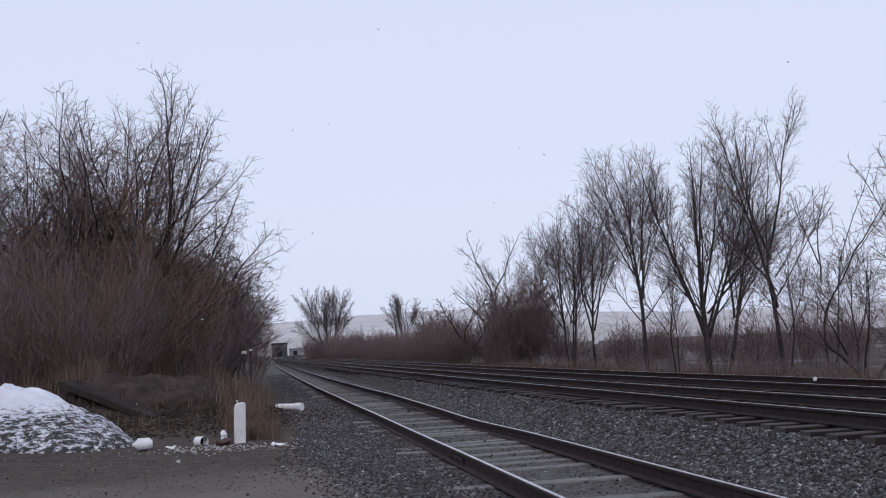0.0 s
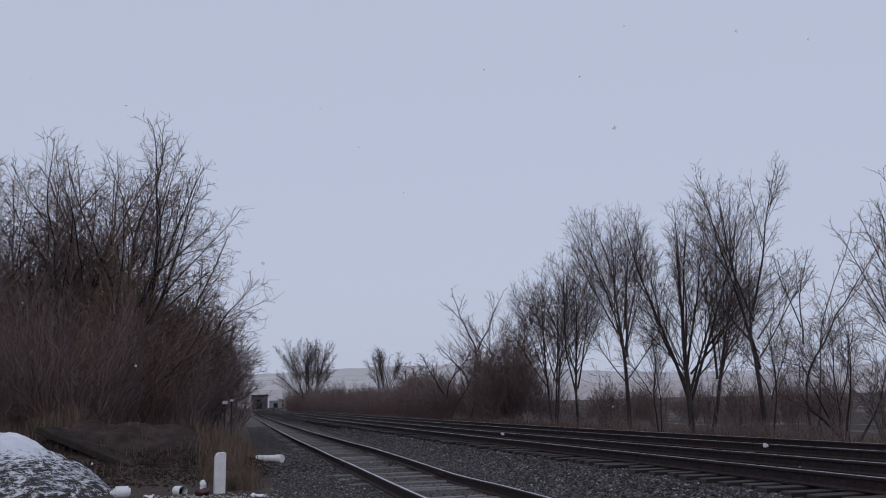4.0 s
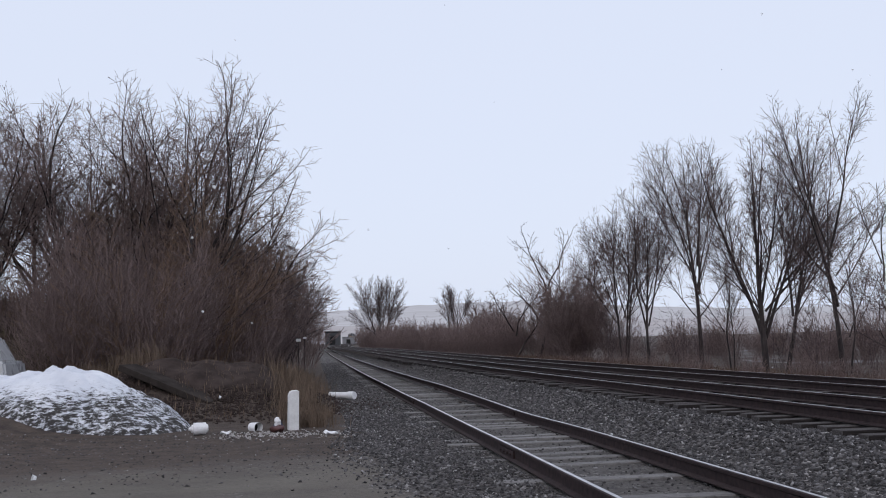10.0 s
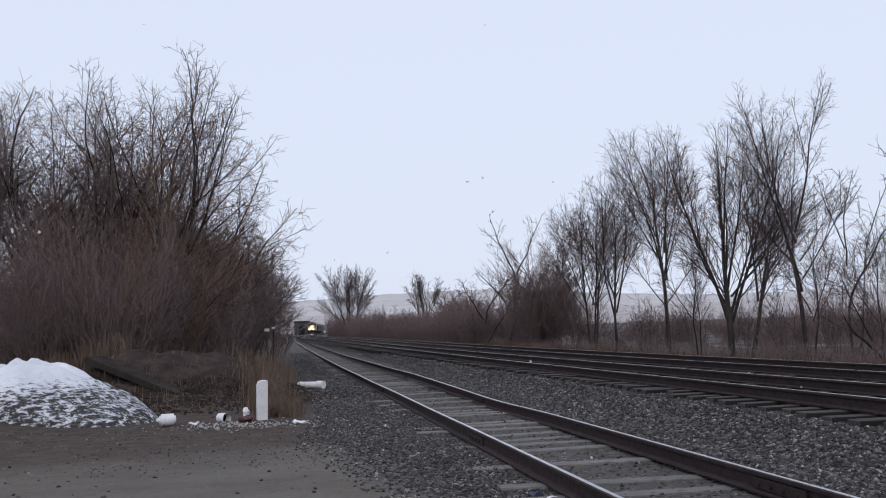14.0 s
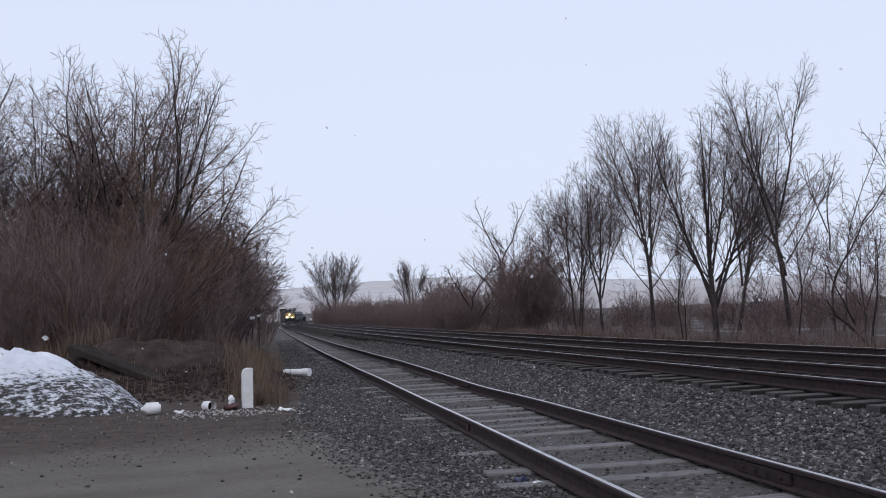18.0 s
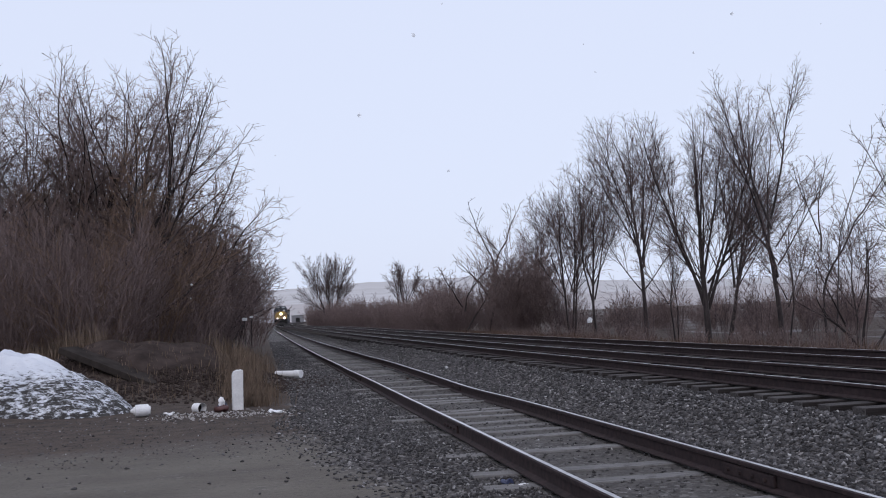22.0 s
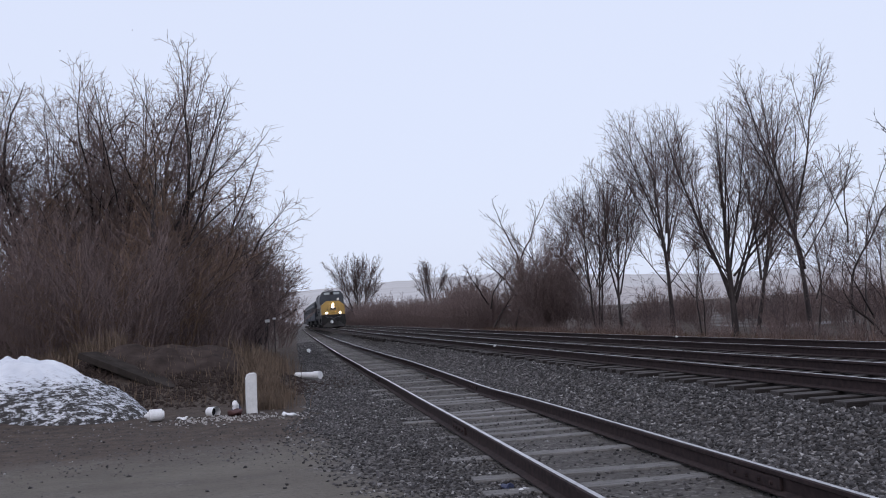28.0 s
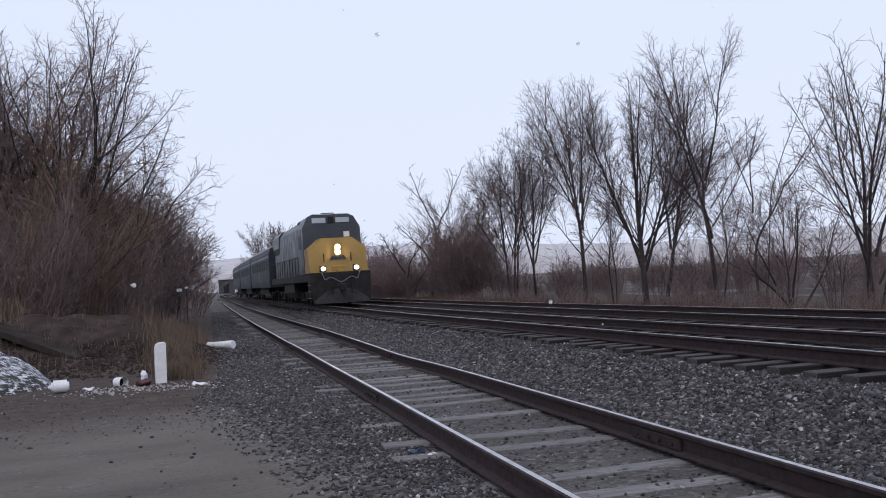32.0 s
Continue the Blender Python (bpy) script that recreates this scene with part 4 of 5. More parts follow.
thicket([(14.7, 63.5, 0.98), (15.6, 69.0, 1.05), (15.0, 67.5, 0.95), (14.9, 65.0, 1.0), (16.6, 62.0, 0.7), (16.4, 71.0, 0.7), (13.9, 81.0, 0.62), (14.6, 84.0, 0.7), (15.6, 80.0, 0.6)], [dark[2]], L1, "")
thicket([(12.6 - 4.6 * i / 39 + rr.uniform(-0.5, 3.0), 160 + 80 * i / 39, rr.uniform(0.8, 1.25)) for i in range(40)], far, L1, "")
thicket([(12.6 + rr.uniform(-0.4, 1.6), 19 + 1.5 * i, rr.uniform(0.4, 1.0)) for i in range(32)], [tan[1]], L2, "")
thicket([(15.5 + rr.uniform(-0.8, 3.0), 23 + 1.6 * i, rr.uniform(0.14, 0.34)) for i in range(0, 24, 2)], [far[0], dark[0]], L1, "")
thicket([(15.2 + rr.uniform(-0.6, 3.6), 22 + 1.45 * i, rr.uniform(0.5, 1.1)) for i in range(0, 30, 2)], [sapling], L1, "")

thicket([(21 + rr.uniform(0, 16), 38 + 0.9 * i + rr.uniform(-2, 2), rr.uniform(0.34, 0.62)) for i in range(50)], far, L1, "")


def grass_strip(name, label, n, place, h, mat, seed):
    rng = random.Random(seed)
    v, q = [], []
    for _ in range(n):
        x, y = place(rng)
        z = ground_z(x, y) - 0.02
        a = rng.uniform(0, 6.28)
        hh = h * rng.uniform(0.45, 1.15)
        l = hh * rng.uniform(0.05, 0.55)
        w = rng.uniform(0.005, 0.011)
        ca, sa = math.cos(a), math.sin(a)
        b = len(v)
        for f, s in ((0, 1.0), (0.55, 0.8), (1.0, 0.25)):
            cx, cy, cz = x + ca * l * f * f, y + sa * l * f * f, z + hh * f * (1 - 0.18 * f * l / hh)
            v += [(cx - sa * w * s, cy + ca * w * s, cz), (cx + sa * w * s, cy - ca * w * s, cz)]
        q += [(b, b + 1, b + 3, b + 2), (b + 2, b + 3, b + 5, b + 4)]
    return tagged(new(name, fast_mesh(name, np.array(v), np.array(q), mat)), label, "grass", kind="stuff")


grass_strip("dry_grass", "short dry tan grass at the foot of the post", 1500, lambda r: (-3.3 + r.gauss(0, 0.2), 18.1 + 3.6 * r.random()), 0.36, GRASS, 9)
grass_strip("dry_grass", "tall dry tan grass growing along the siding", 5200, lambda r: (lambda y: (-3.45 - 0.03 * (y - 17) + r.gauss(0, 0.2 + 0.2 * ramp01(21.5, 27, y)), y))(20.6 + 26 * r.random() ** 1.1), 0.6, GRASS, 3)
grass_strip("dry_grass", "dry tan weeds before the thicket", 9000, lambda r: (-10.6 + r.uniform(-5, 3.4), 27.8 + r.uniform(-2.0, 3.0)), 0.75, GRASS, 4)
grass_strip("dry_grass", "dry tan grass beside the main line", 14000, lambda r: (12.3 + r.gauss(0, 0.8), 14 + 60 * r.random()), 0.6, RUSSET, 5)
grass_strip("dry_grass", "dry weeds scattered over the earth bank", 900, lambda r: (r.uniform(-8.5, -3.6), r.uniform(21.5, 29)), 0.28, GRASS, 6)
grass_strip("dry_grass", "dull dry grass on the bank behind the car", 9000, lambda r: (r.uniform(-22, -9.5), r.uniform(30, 38)), 0.45, BANKGRASS, 8)


# ---------------------------------------------------------------- snow heap, bank and litter
def heap(name, cx, cy, rx, ry, h, mat, label, category, seed, rot=0.0, n=64, rough=1.0, blunt=0.0):
    """A rounded heap with an uneven outline, resting on the ground."""
    c, s = math.cos(rot), math.sin(rot)
    verts, f = [], []
    rings = 26
    for j in range(rings + 1):
        t = j / rings
        for i in range(n):
            a = 2 * math.pi * i / n
            w = 1 + 0.12 * noise.noise(Vector((math.cos(a) * 1.7, math.sin(a) * 1.7, seed)))
            lx, ly = math.cos(a) * rx * t * w, math.sin(a) * ry * t * w
            x, y = cx + lx * c - ly * s, cy + lx * s + ly * c
            p = (0.5 + 0.5 * math.cos(math.pi * min(1.0, t))) ** 0.75 if not blunt else (1 - t ** blunt) ** 0.8
            k = noise.noise(Vector((x * 0.7, y * 0.7, seed))) * 0.22 + noise.noise(Vector((x * 2.4, y * 2.4, seed))) * 0.08 * rough + noise.noise(Vector((x * 6, y * 6, seed))) * 0.03 * rough
            verts.append((x - cx, y - cy, ground_z(x, y) + (h * p * (1 + k) + k * 0.12 * (1 - t)) - 0.06 * t))
    for j in range(rings):
        for i in range(n):
            i2 = (i + 1) % n
            f.append((j * n + i, j * n + i2, (j + 1) * n + i2, (j + 1) * n + i))
    me = mesh_of(name, verts, f, mat)
    me.polygons.foreach_set("use_smooth", [True] * len(f))
    ob = new(name, me)
    ob.location = (cx, cy, 0)
    return tagged(ob, label, category)


heap("snow_heap", -8.66, 20.76, 4.0, 1.68, 1.06, SNOW, "ploughed heap of old snow with a dirty foot", "snow heap", 3.0, rot=radians(-43), n=120, rough=1.8, blunt=2.3)
heap("earth_bank", -5.8, 25.4, 3.2, 2.2, 0.14, EARTH, "low bank of dark bare earth behind the road", "earth bank", 8.0, n=90, rough=4.0)

beam = empty("timber_beam", look((-5.48, 23.3, 0.22), (-7.8, 24.9, 1.12)), "long tarred timber lying aslant on the earth bank", "timber")
part("beam", box(-0.3, 0.3, -0.1, 0.06, -3.0, 0.0, 0.02), TIMBER, beam)

post = empty("marker_post", pose(-3.58, 17.8, 0, 1.0, 0.8, 8), "white painted marker post with one rounded top corner", "post")
bm = prism([(-0.095, -0.2), (0.095, -0.2), (0.095, 0.685), (0.075, 0.70), (-0.02, 0.695), (-0.07, 0.67), (-0.095, 0.60)], 1, -0.09, 0.09)
bmesh.ops.bevel(bm, geom=list(bm.edges), offset=0.008, segments=1, affect="EDGES")
part("shaft", bm, WHITE, post)

pipe = empty("pipe", look((-2.77, 26.6, 0.17), (-2.08, 26.0, 0.17)), "short length of white plastic pipe lying in dry grass", "pipe")
part("barrel", rod((0, 0, 0), (0, 0, -0.80), 0.09, sides=18), PLASTIC, pipe)
part("collar", rod((0, 0, -0.64), (0, 0, -0.85), 0.108, sides=18), PLASTIC, pipe, "thicker end collar")

jug = empty("jug", pose(-5.2, 17.4, 0.10, 0, 0, 12), "white plastic jug lying on its side on the ground", "jug")
bm = rod((-0.13, 0, 0), (0.15, 0, 0), 0.105, sides=20)
bmesh.ops.bevel(bm, geom=[e for e in bm.edges if abs(e.verts[0].co.x - e.verts[1].co.x) < 1e-4], offset=0.035, segments=3, affect="EDGES")
part("body", bm, PLASTIC, jug)
part("neck", rod((-0.12, 0, 0.0), (-0.18, 0, 0.0), 0.05, 0.022), PLASTIC, jug)

bucket = empty("bucket", look((-4.26, 17.75, 0.06), (-4.02, 17.5, 0.05)), "small white tin bucket tipped on its side", "bucket")
bm = bmesh.new()
bmesh.ops.create_cone(bm, cap_ends=False, segments=20, radius1=0.095, radius2=0.08, depth=0.2)
part("wall", bm, PLASTIC, bucket)
bm = bmesh.new()
bmesh.ops.create_circle(bm, cap_ends=True, segments=20, radius=0.082, matrix=Matrix.Translation((0, 0, 0.02)))
part("base", bm, DARK, bucket)


def scrap(name, x, y, size, mat, seed, label, category="litter", h=0.3):
    rng = random.Random(seed)
    bm = bmesh.new()
    bmesh.ops.create_icosphere(bm, subdivisions=3, radius=size)
    for v in bm.verts:
        v.co.z *= h
        v.co += Vector(noise.noise_vector(v.co * (6.0 / max(size, 0.05) * 0.2) + Vector((seed, 0, 0)))) * size * 0.45
    me = bpy.data.meshes.new(name)
    bm.to_mesh(me)
    bm.free()
    me.materials.append(mat)
    ob = new(name, me)
    ob.location = (x, y, ground_z(x, y) + size * h * 0.6)
    ob.rotation_euler = (0, 0, rng.uniform(0, 6))
    return tagged(ob, label, category)


BLUEBAG = paint("blue_wrapper", (0.035, 0.045, 0.10), 0.5, scale=10)
REDBAG = paint("red_brown_wrapper", (0.07, 0.022, 0.02), 0.7, scale=10)
scrap("wrapper", -1.02, 8.3, 0.05, BLUEBAG, 1, "crumpled blue and white wrapper beside the rail", h=0.6)
scrap("wrapper", -0.92, 8.15, 0.05, PLASTIC, 2, "crumpled white wrapper scrap beside the rail")
scrap("bag", -3.86, 17.75, 0.055, PLASTIC, 4, "torn white plastic bag at the foot of the post", h=2.0).location.z += 0.07
scrap("bag", -3.84, 17.85, 0.08, BLUEBAG, 5, "dark blue plastic scrap at the foot of the post", h=1.4)
scrap("rag", -3.85, 17.5, 0.12, REDBAG, 6, "dark red rag on the gravel", h=0.6)
scrap("scrap", -4.75, 17.4, 0.1, PLASTIC, 7, "flat scrap of white plastic", h=0.2)
scrap("scrap", -2.9, 17.0, 0.14, PLASTIC, 8, "flat scrap of white plastic", h=0.2)


def build_car():
    """A pale estate car behind the snow heap, seen from its side."""
    car = empty("parked_car", pose(-13.55, 27.2, 0.0), "pale silver estate car parked behind the snow heap", "car")
    z = ground_z(-13.0, 27.0)
    car.matrix_world = pose(-13.35, 27.2, z + 0.1)
    low = [(-2.2, 0.32), (2.15, 0.32), (2.22, 0.6), (2.16, 1.02), (1.2, 1.08), (-2.1, 1.0), (-2.25, 0.7)]
    bm = prism(low, 1, -0.9, 0.9)
    bmesh.ops.bevel(bm, geom=list(bm.edges), offset=0.06, segments=2, affect="EDGES")
    part("body", bm, SILVER, car)
    top = [(-1.1, 1.0), (1.98, 1.0), (1.62, 1.66), (1.3, 1.74), (-0.2, 1.74), (-0.45, 1.68)]
    bm = prism(top, 1, -0.8, 0.8)
    bmesh.ops.bevel(bm, geom=list(bm.edges), offset=0.05, segments=2, affect="EDGES")
    part("cabin", bm, SILVER, car)
    for s in (-1, 1):
        for a, b, c, d in ((0.75, 1.78, 1.5, 0.72), (-0.1, 0.66, 0.64, 0.0), (-0.92, -0.18, -0.18, -0.42)):
            part("window", prism([(a, 1.06), (b, 1.06), (c, 1.6), (d, 1.6)], 1, *sorted((s * 0.79, s * 0.815))), GLASS, car)
            part("window_seal", prism([(a - 0.03, 1.03), (b + 0.03, 1.03), (c + 0.03, 1.63), (d - 0.03, 1.63)], 1, *sorted((s * 0.78, s * 0.806))), DARK, car)
        for x in (-1.35, 1.35):
            w = part("wheel", rod((x, s * 0.68, 0.33), (x, s * 0.9, 0.33), 0.33, sides=24), DARK, car)
            part("hubcap", rod((x, s * 0.89, 0.33), (x, s * 0.91, 0.33), 0.19, sides=16), GREY, w)


SILVER = paint("silver_car_paint", (0.55, 0.56, 0.58), 0.3, 0.2, wear=0.08)
build_car()


def board(x, y, z, w, h, label):
    g = ground_z(x, y)
    s = empty("sign", pose(x, y, g, 0, 0, 6), label, "sign")
    part("pole", rod((0, 0.03, -0.2), (0, 0.03, z - g + h / 2), 0.012, sides=8), DARK, s)
    part("panel", box(-w / 2, w / 2, -0.01, 0.01, z - g - h / 2, z - g + h / 2, 0.005), WHITE, s)


board(-3.83, 40.0, 1.84, 0.2, 0.12, "small white board on a thin pole before the thicket")
board(-3.58, 41.5, 1.94, 0.14, 0.08, "small pale board on a thin pole before the thicket")
heap("snow_patch", 11.5, 37.8, 0.35, 1.6, 0.12, SNOWWHITE, "thin leftover patch of snow beside the main line", "snow", 5.0)


def stones(name, label, n, place, size, mat, seed, category="gravel"):
    """Loose angular stones, joined."""
    rng = np.random.default_rng(seed)
    xy = place(rng, n)
    z = np.array([ground_z(a, b) for a, b in xy])
    base = np.array([(1, 0, 0), (-1, 0, 0), (0, 1, 0), (0, -1, 0), (0, 0, 1), (0, 0, -1)], dtype=float)
    faces = np.array([(0, 2, 4), (2, 1, 4), (1, 3, 4), (3, 0, 4), (2, 0, 5), (1, 2, 5), (3, 1, 5), (0, 3, 5)])
    s = size * rng.uniform(0.5, 1.35, (n, 1, 1)) * rng.uniform(0.6, 1.2, (n, 1, 3))
    v = base[None] * s + rng.normal(0, size * 0.26, (n, 6, 3))
    a = rng.uniform(0, 6.28, n)
    b = rng.uniform(-0.9, 0.9, n)
    ca, sa, cb, sb = np.cos(a), np.sin(a), np.cos(b), np.sin(b)
    x1 = v[..., 0] * cb[:, None] + v[..., 2] * sb[:, None]
    z1 = -v[..., 0] * sb[:, None] + v[..., 2] * cb[:, None]
    x2 = x1 * ca[:, None] - v[..., 1] * sa[:, None]
    y2 = x1 * sa[:, None] + v[..., 1] * ca[:, None]
    v = np.stack([x2 + xy[:, 0:1], y2 + xy[:, 1:2], z1 * 0.8 + z[:, None] + size * 0.12], axis=-1)
    f = (faces[None] + (np.arange(n) * 6)[:, None, None]).reshape(-1, 3)
    return tagged(new(name, fast_mesh(name, v.reshape(-1, 3), f, mat)), label, category, kind="stuff")


def bank_place(rng, n):
    y = 4 + 62 * rng.random(n * 2) ** 2.0
    x = rng.uniform(1.0, 3.75, n * 2)
    return np.stack([x, y], 1)[:n]


def bed_place(rng, n):
    y = 3 + 30 * rng.random(n) ** 1.5
    x = 3.1 + 7.1 * rng.random(n) ** 1.7
    return np.stack([x, y], 1)


def yard_place(rng, n):
    y = 5 + 85 * rng.random(n * 3) ** 2.3
    x = rng.uniform(-4.5, -0.85, n * 3)
    keep = (x + 0.155 * np.minimum(y, 20) > rng.uniform(-1.1, 0.1, n * 3)) & (x > -2.6 - 0.12 * np.maximum(18 - y, 0))
    return np.stack([x[keep], y[keep]], 1)[:n]


def between_place(rng, n):
    y = 3 + 30 * rng.random(n) ** 1.5
    x = rng.uniform(-1.0, 0.9, n)
    return np.stack([x, y], 1)


def road_place(rng, n):
    return np.stack([rng.uniform(-9, -2, n), rng.uniform(6, 18, n)], 1)


def mud_place(rng, n):
    y = 17.6 - 6.5 * rng.random(n) ** 1.5
    return np.stack([rng.uniform(-10, -2.2, n), y], 1)


def rubble_place(rng, n):
    return np.stack([-3.9 + rng.normal(0, 0.65, n), 17.0 + rng.normal(0, 0.35, n)], 1)


stones("ballast", "dark angular ballast on the slope between the tracks", 56000, bank_place, 0.029, STONE, 1)
stones("ballast", "dark angular ballast of the main line", 20000, bed_place, 0.028, STONE, 2)
stones("gravel", "loose dark gravel beside the siding", 38000, yard_place, 0.0215, STONE, 3)
stones("gravel", "fine gravel scattered over the siding", 3500, between_place, 0.02, STONE, 4)
stones("gravel", "dark stones in the mud beside the road", 2600, mud_place, 0.0135, STONE, 7)
stones("gravel", "stray stones on the dirt road", 260, road_place, 0.022, STONE, 6)
def clod_place(rng, n):
    return np.stack([-5.9 + rng.normal(0, 1.6, n), 24.8 + rng.normal(0, 1.6, n)], 1)


stones("clods", "dark clods of earth and stones on the bank", 9000, clod_place, 0.045, EARTH, 9, "earth")
stones("rubble", "pale broken rubble strewn before the post", 340, rubble_place, 0.022, RUBBLE, 5, "rubble")


# ---------------------------------------------------------------- the train
def side_windows(parent, y0, y1, n, x, z0, z1, mat, rise_=0.0):
    w = (y1 - y0) / n
    for i in range(n):
        for s in (-1, 1):
            a, b = y0 + w * (i + 0.2), y0 + w * (i + 0.8)
            part("window", box(*sorted((s * (x - 0.02), s * (x + 0.012))), a, b, z0, z1, 0.006), mat, parent)


def truck(parent, y, axles, gauge=0.7525):
    """A bogie: side frames, wheels on axles."""
    reach = 1.7 * (axles - 1) / 2
    for s in (-1, 1):
        part("side_frame", box(*sorted((s * 0.95, s * 1.12)), y - reach - 0.6, y + reach + 0.6, 0.42, 0.72, 0.05), DARK, parent)
    for i in range(axles):
        yy = y - reach + 1.7 * i
        for s in (-1, 1):
            bm = rod((s * (gauge - 0.05), yy, 0.52), (s * (gauge + 0.08), yy, 0.52), 0.52, sides=24)
            rod((s * (gauge - 0.09), yy, 0.52), (s * (gauge - 0.05), yy, 0.52), 0.55, sides=24, bm=bm)
            part("wheel", bm, DARK, parent)
            part("axle_box", box(*sorted((s * 1.1, s * 1.25)), yy - 0.16, yy + 0.16, 0.38, 0.68, 0.03), DARK, parent)


def build_locomotive():
    """A six-axle wide-nosed diesel; its front faces -y, its origin lies at the rail under the front coupler."""
    lo = empty("locomotive", pose(4.45, 53, 0.48), "wide-nosed diesel locomotive, yellow nose and dark blue body, headlights lit", "locomotive")
    # frame and deck
    part("frame", box(-1.5, 1.5, 0.9, 20.9, 1.22, 1.62, 0.04), DARK, lo)
    part("front_platform", prism([(-1.5, 1.0), (1.5, 1.0), (1.5, 1.66), (-1.5, 1.66)], 1, 0.45, 1.0), DARK, lo)
    # snow plough and pilot
    part("pilot", prism([(-1.42, 0.22), (1.42, 0.22), (1.5, 0.55), (1.5, 1.3), (-1.5, 1.3), (-1.5, 0.55)], 1, 0.42, 0.6), DARK, lo)
    bm = bmesh.new()
    rows = []
    for z, yy, w in ((0.12, 0.12, 1.36), (0.5, 0.28, 1.46), (0.86, 0.4, 1.5)):
        rows.append([bm.verts.new(p) for p in ((-w, yy + 0.24, z), (-w * 0.5, yy + 0.06, z), (0, yy, z), (w * 0.5, yy + 0.06, z), (w, yy + 0.24, z))])
    for a, b in zip(rows, rows[1:]):
        for i in range(4):
            bm.faces.new((a[i], a[i + 1], b[i + 1], b[i]))
    bmesh.ops.solidify(bm, geom=list(bm.faces), thickness=0.05)
    part("plough", bm, PLOUGH, lo, "worn grey plough blade")
    cp = part("coupler", box(-0.16, 0.16, -0.25, 0.5, 0.78, 1.02, 0.05), DARK, lo)
    part("knuckle", box(-0.2, 0.12, -0.4, -0.22, 0.72, 1.08, 0.06), DARK, cp)
    # wide nose, chamfered along its upper edges, with a sloping face
    nose = [(-1.5, 1.66), (1.5, 1.66), (1.5, 2.86), (0.82, 3.4), (-0.82, 3.4), (-1.5, 2.86)]
    bm = prism(nose, 1, 0.95, 2.75)
    for v in bm.verts:
        if v.co.y < 1.2:
            v.co.y += (v.co.z - 1.66) * 0.16
            v.co.x *= 0.985
    part("nose", bm, YELLOW, lo, "yellow nose with chamfered top")
    part("nose_door", box(-0.34, 0.34, 0.945, 1.04, 1.72, 1.98, 0.02), YELLOW, lo)
    part("emblem", prism([(-0.42, 2.3), (0.42, 2.3), (0.3, 2.5), (0.14, 2.5), (0.0, 2.42), (-0.14, 2.5), (-0.3, 2.5)], 1, 1.0, 1.12), BLUE, lo, "dark blue mark on the nose")
    for gx in (-0.72, 0.66):
        part("grab_iron", rod((gx, 1.0, 2.2), (gx, 1.06, 2.62), 0.03, sides=6), DARK, lo)
    part("nose_step", box(-0.1, 0.22, 0.78, 0.98, 1.66, 1.76, 0.02), YELLOW, lo)
    for gx in (-0.98, 0.98):
        part("uncoupling_rod", rod((gx, 0.42, 1.7), (gx * 0.84, 0.36, 1.3), 0.024, sides=6), GREY, lo)
        part("air_hose", rod((gx * 0.55, 0.4, 1.15), (gx * 0.5, 0.22, 0.6), 0.035, sides=8), DARK, lo)
    hl = part("headlight_housing", box(-0.17, 0.17, 1.0, 1.24, 2.5, 3.06, 0.04), YELLOW, lo)
    for z in (2.66, 2.92):
        part("headlight", rod((0, 0.96, z), (0, 1.0, z), 0.105, sides=18), LAMP, hl, "lit twin headlight")
    for s in (-1, 1):
        dl = part("ditch_light_housing", box(s * 0.84 - 0.15, s * 0.84 + 0.15, 0.62, 0.9, 1.68, 2.0, 0.03), DARK, lo)
        part("ditch_light", rod((s * 0.84, 0.59, 1.85), (s * 0.84, 0.63, 1.85), 0.09, sides=16), LAMP, dl, "lit ditch light")
        for x in (1.42, 1.15):
            part("handrail", rod((s * x, 0.5, 1.0), (s * x, 0.5, 1.75), 0.022, sides=6), YELLOW, lo)
        part("step_well", box(*sorted((s * 1.1, s * 1.52)), 0.62, 1.5, 0.35, 1.25, 0.03), DARK, lo)
        for k in range(3):
            part("step", box(*sorted((s * 1.1, s * 1.55)), 0.6, 1.5, 0.4 + 0.32 * k, 0.44 + 0.32 * k), GREY, lo)
    # hoses and chain before the pilot
    prev = None
    for i in range(13):
        a = -0.8 + 1.6 * i / 12
        p = (a, 0.36, 1.28 + 0.12 * math.sin(i / 12 * math.pi * 3))
        if prev:
            part("hose", rod(prev, p, 0.022, sides=6), GREY, lo)
        prev = p
    # cab
    cab = [(-1.52, 1.62), (1.52, 1.62), (1.52, 4.02), (1.22, 4.6), (0.95, 4.72), (-0.95, 4.72), (-1.22, 4.6), (-1.52, 4.02)]
    bm = prism(cab, 1, 2.5, 5.0)
    for v in bm.verts:
        if v.co.y < 3 and v.co.z > 3:
            v.co.y += (v.co.z - 3.0) * 0.22
    cb = part("cab", bm, BLUE, lo, "dark blue cab")
    for s in (-1, 1):
        bm = box(s * 0.62 - 0.36, s * 0.62 + 0.36, -0.03, 0.03, -0.14, 0.14, 0.02)
        bmesh.ops.transform(bm, matrix=Matrix.Translation((0, 2.815, 4.4)) @ Matrix.Rotation(radians(-12.4), 4, "X"), verts=bm.verts)
        part("windshield", bm, GLASS, cb, "pale reflecting windscreen pane")
        part("side_window", box(*sorted((s * 1.5, s * 1.535)), 3.3, 4.5, 3.0, 3.7, 0.02), SIDE_GLASS, cb)
    part("route_placard", box(0.62, 0.92, 2.58, 2.66, 3.5, 3.78, 0.01), WHITE, cb, "pale square placard")
    bm = box(-0.95, 0.95, 3.0, 4.9, 4.705, 4.765, 0.03)
    part("roof_snow", bm, SNOWWHITE, cb, "thin white snow on the roof")
    part("number_board", box(-0.15, 0.15, 2.7, 2.9, 4.25, 4.6, 0.02), DARK, cb)
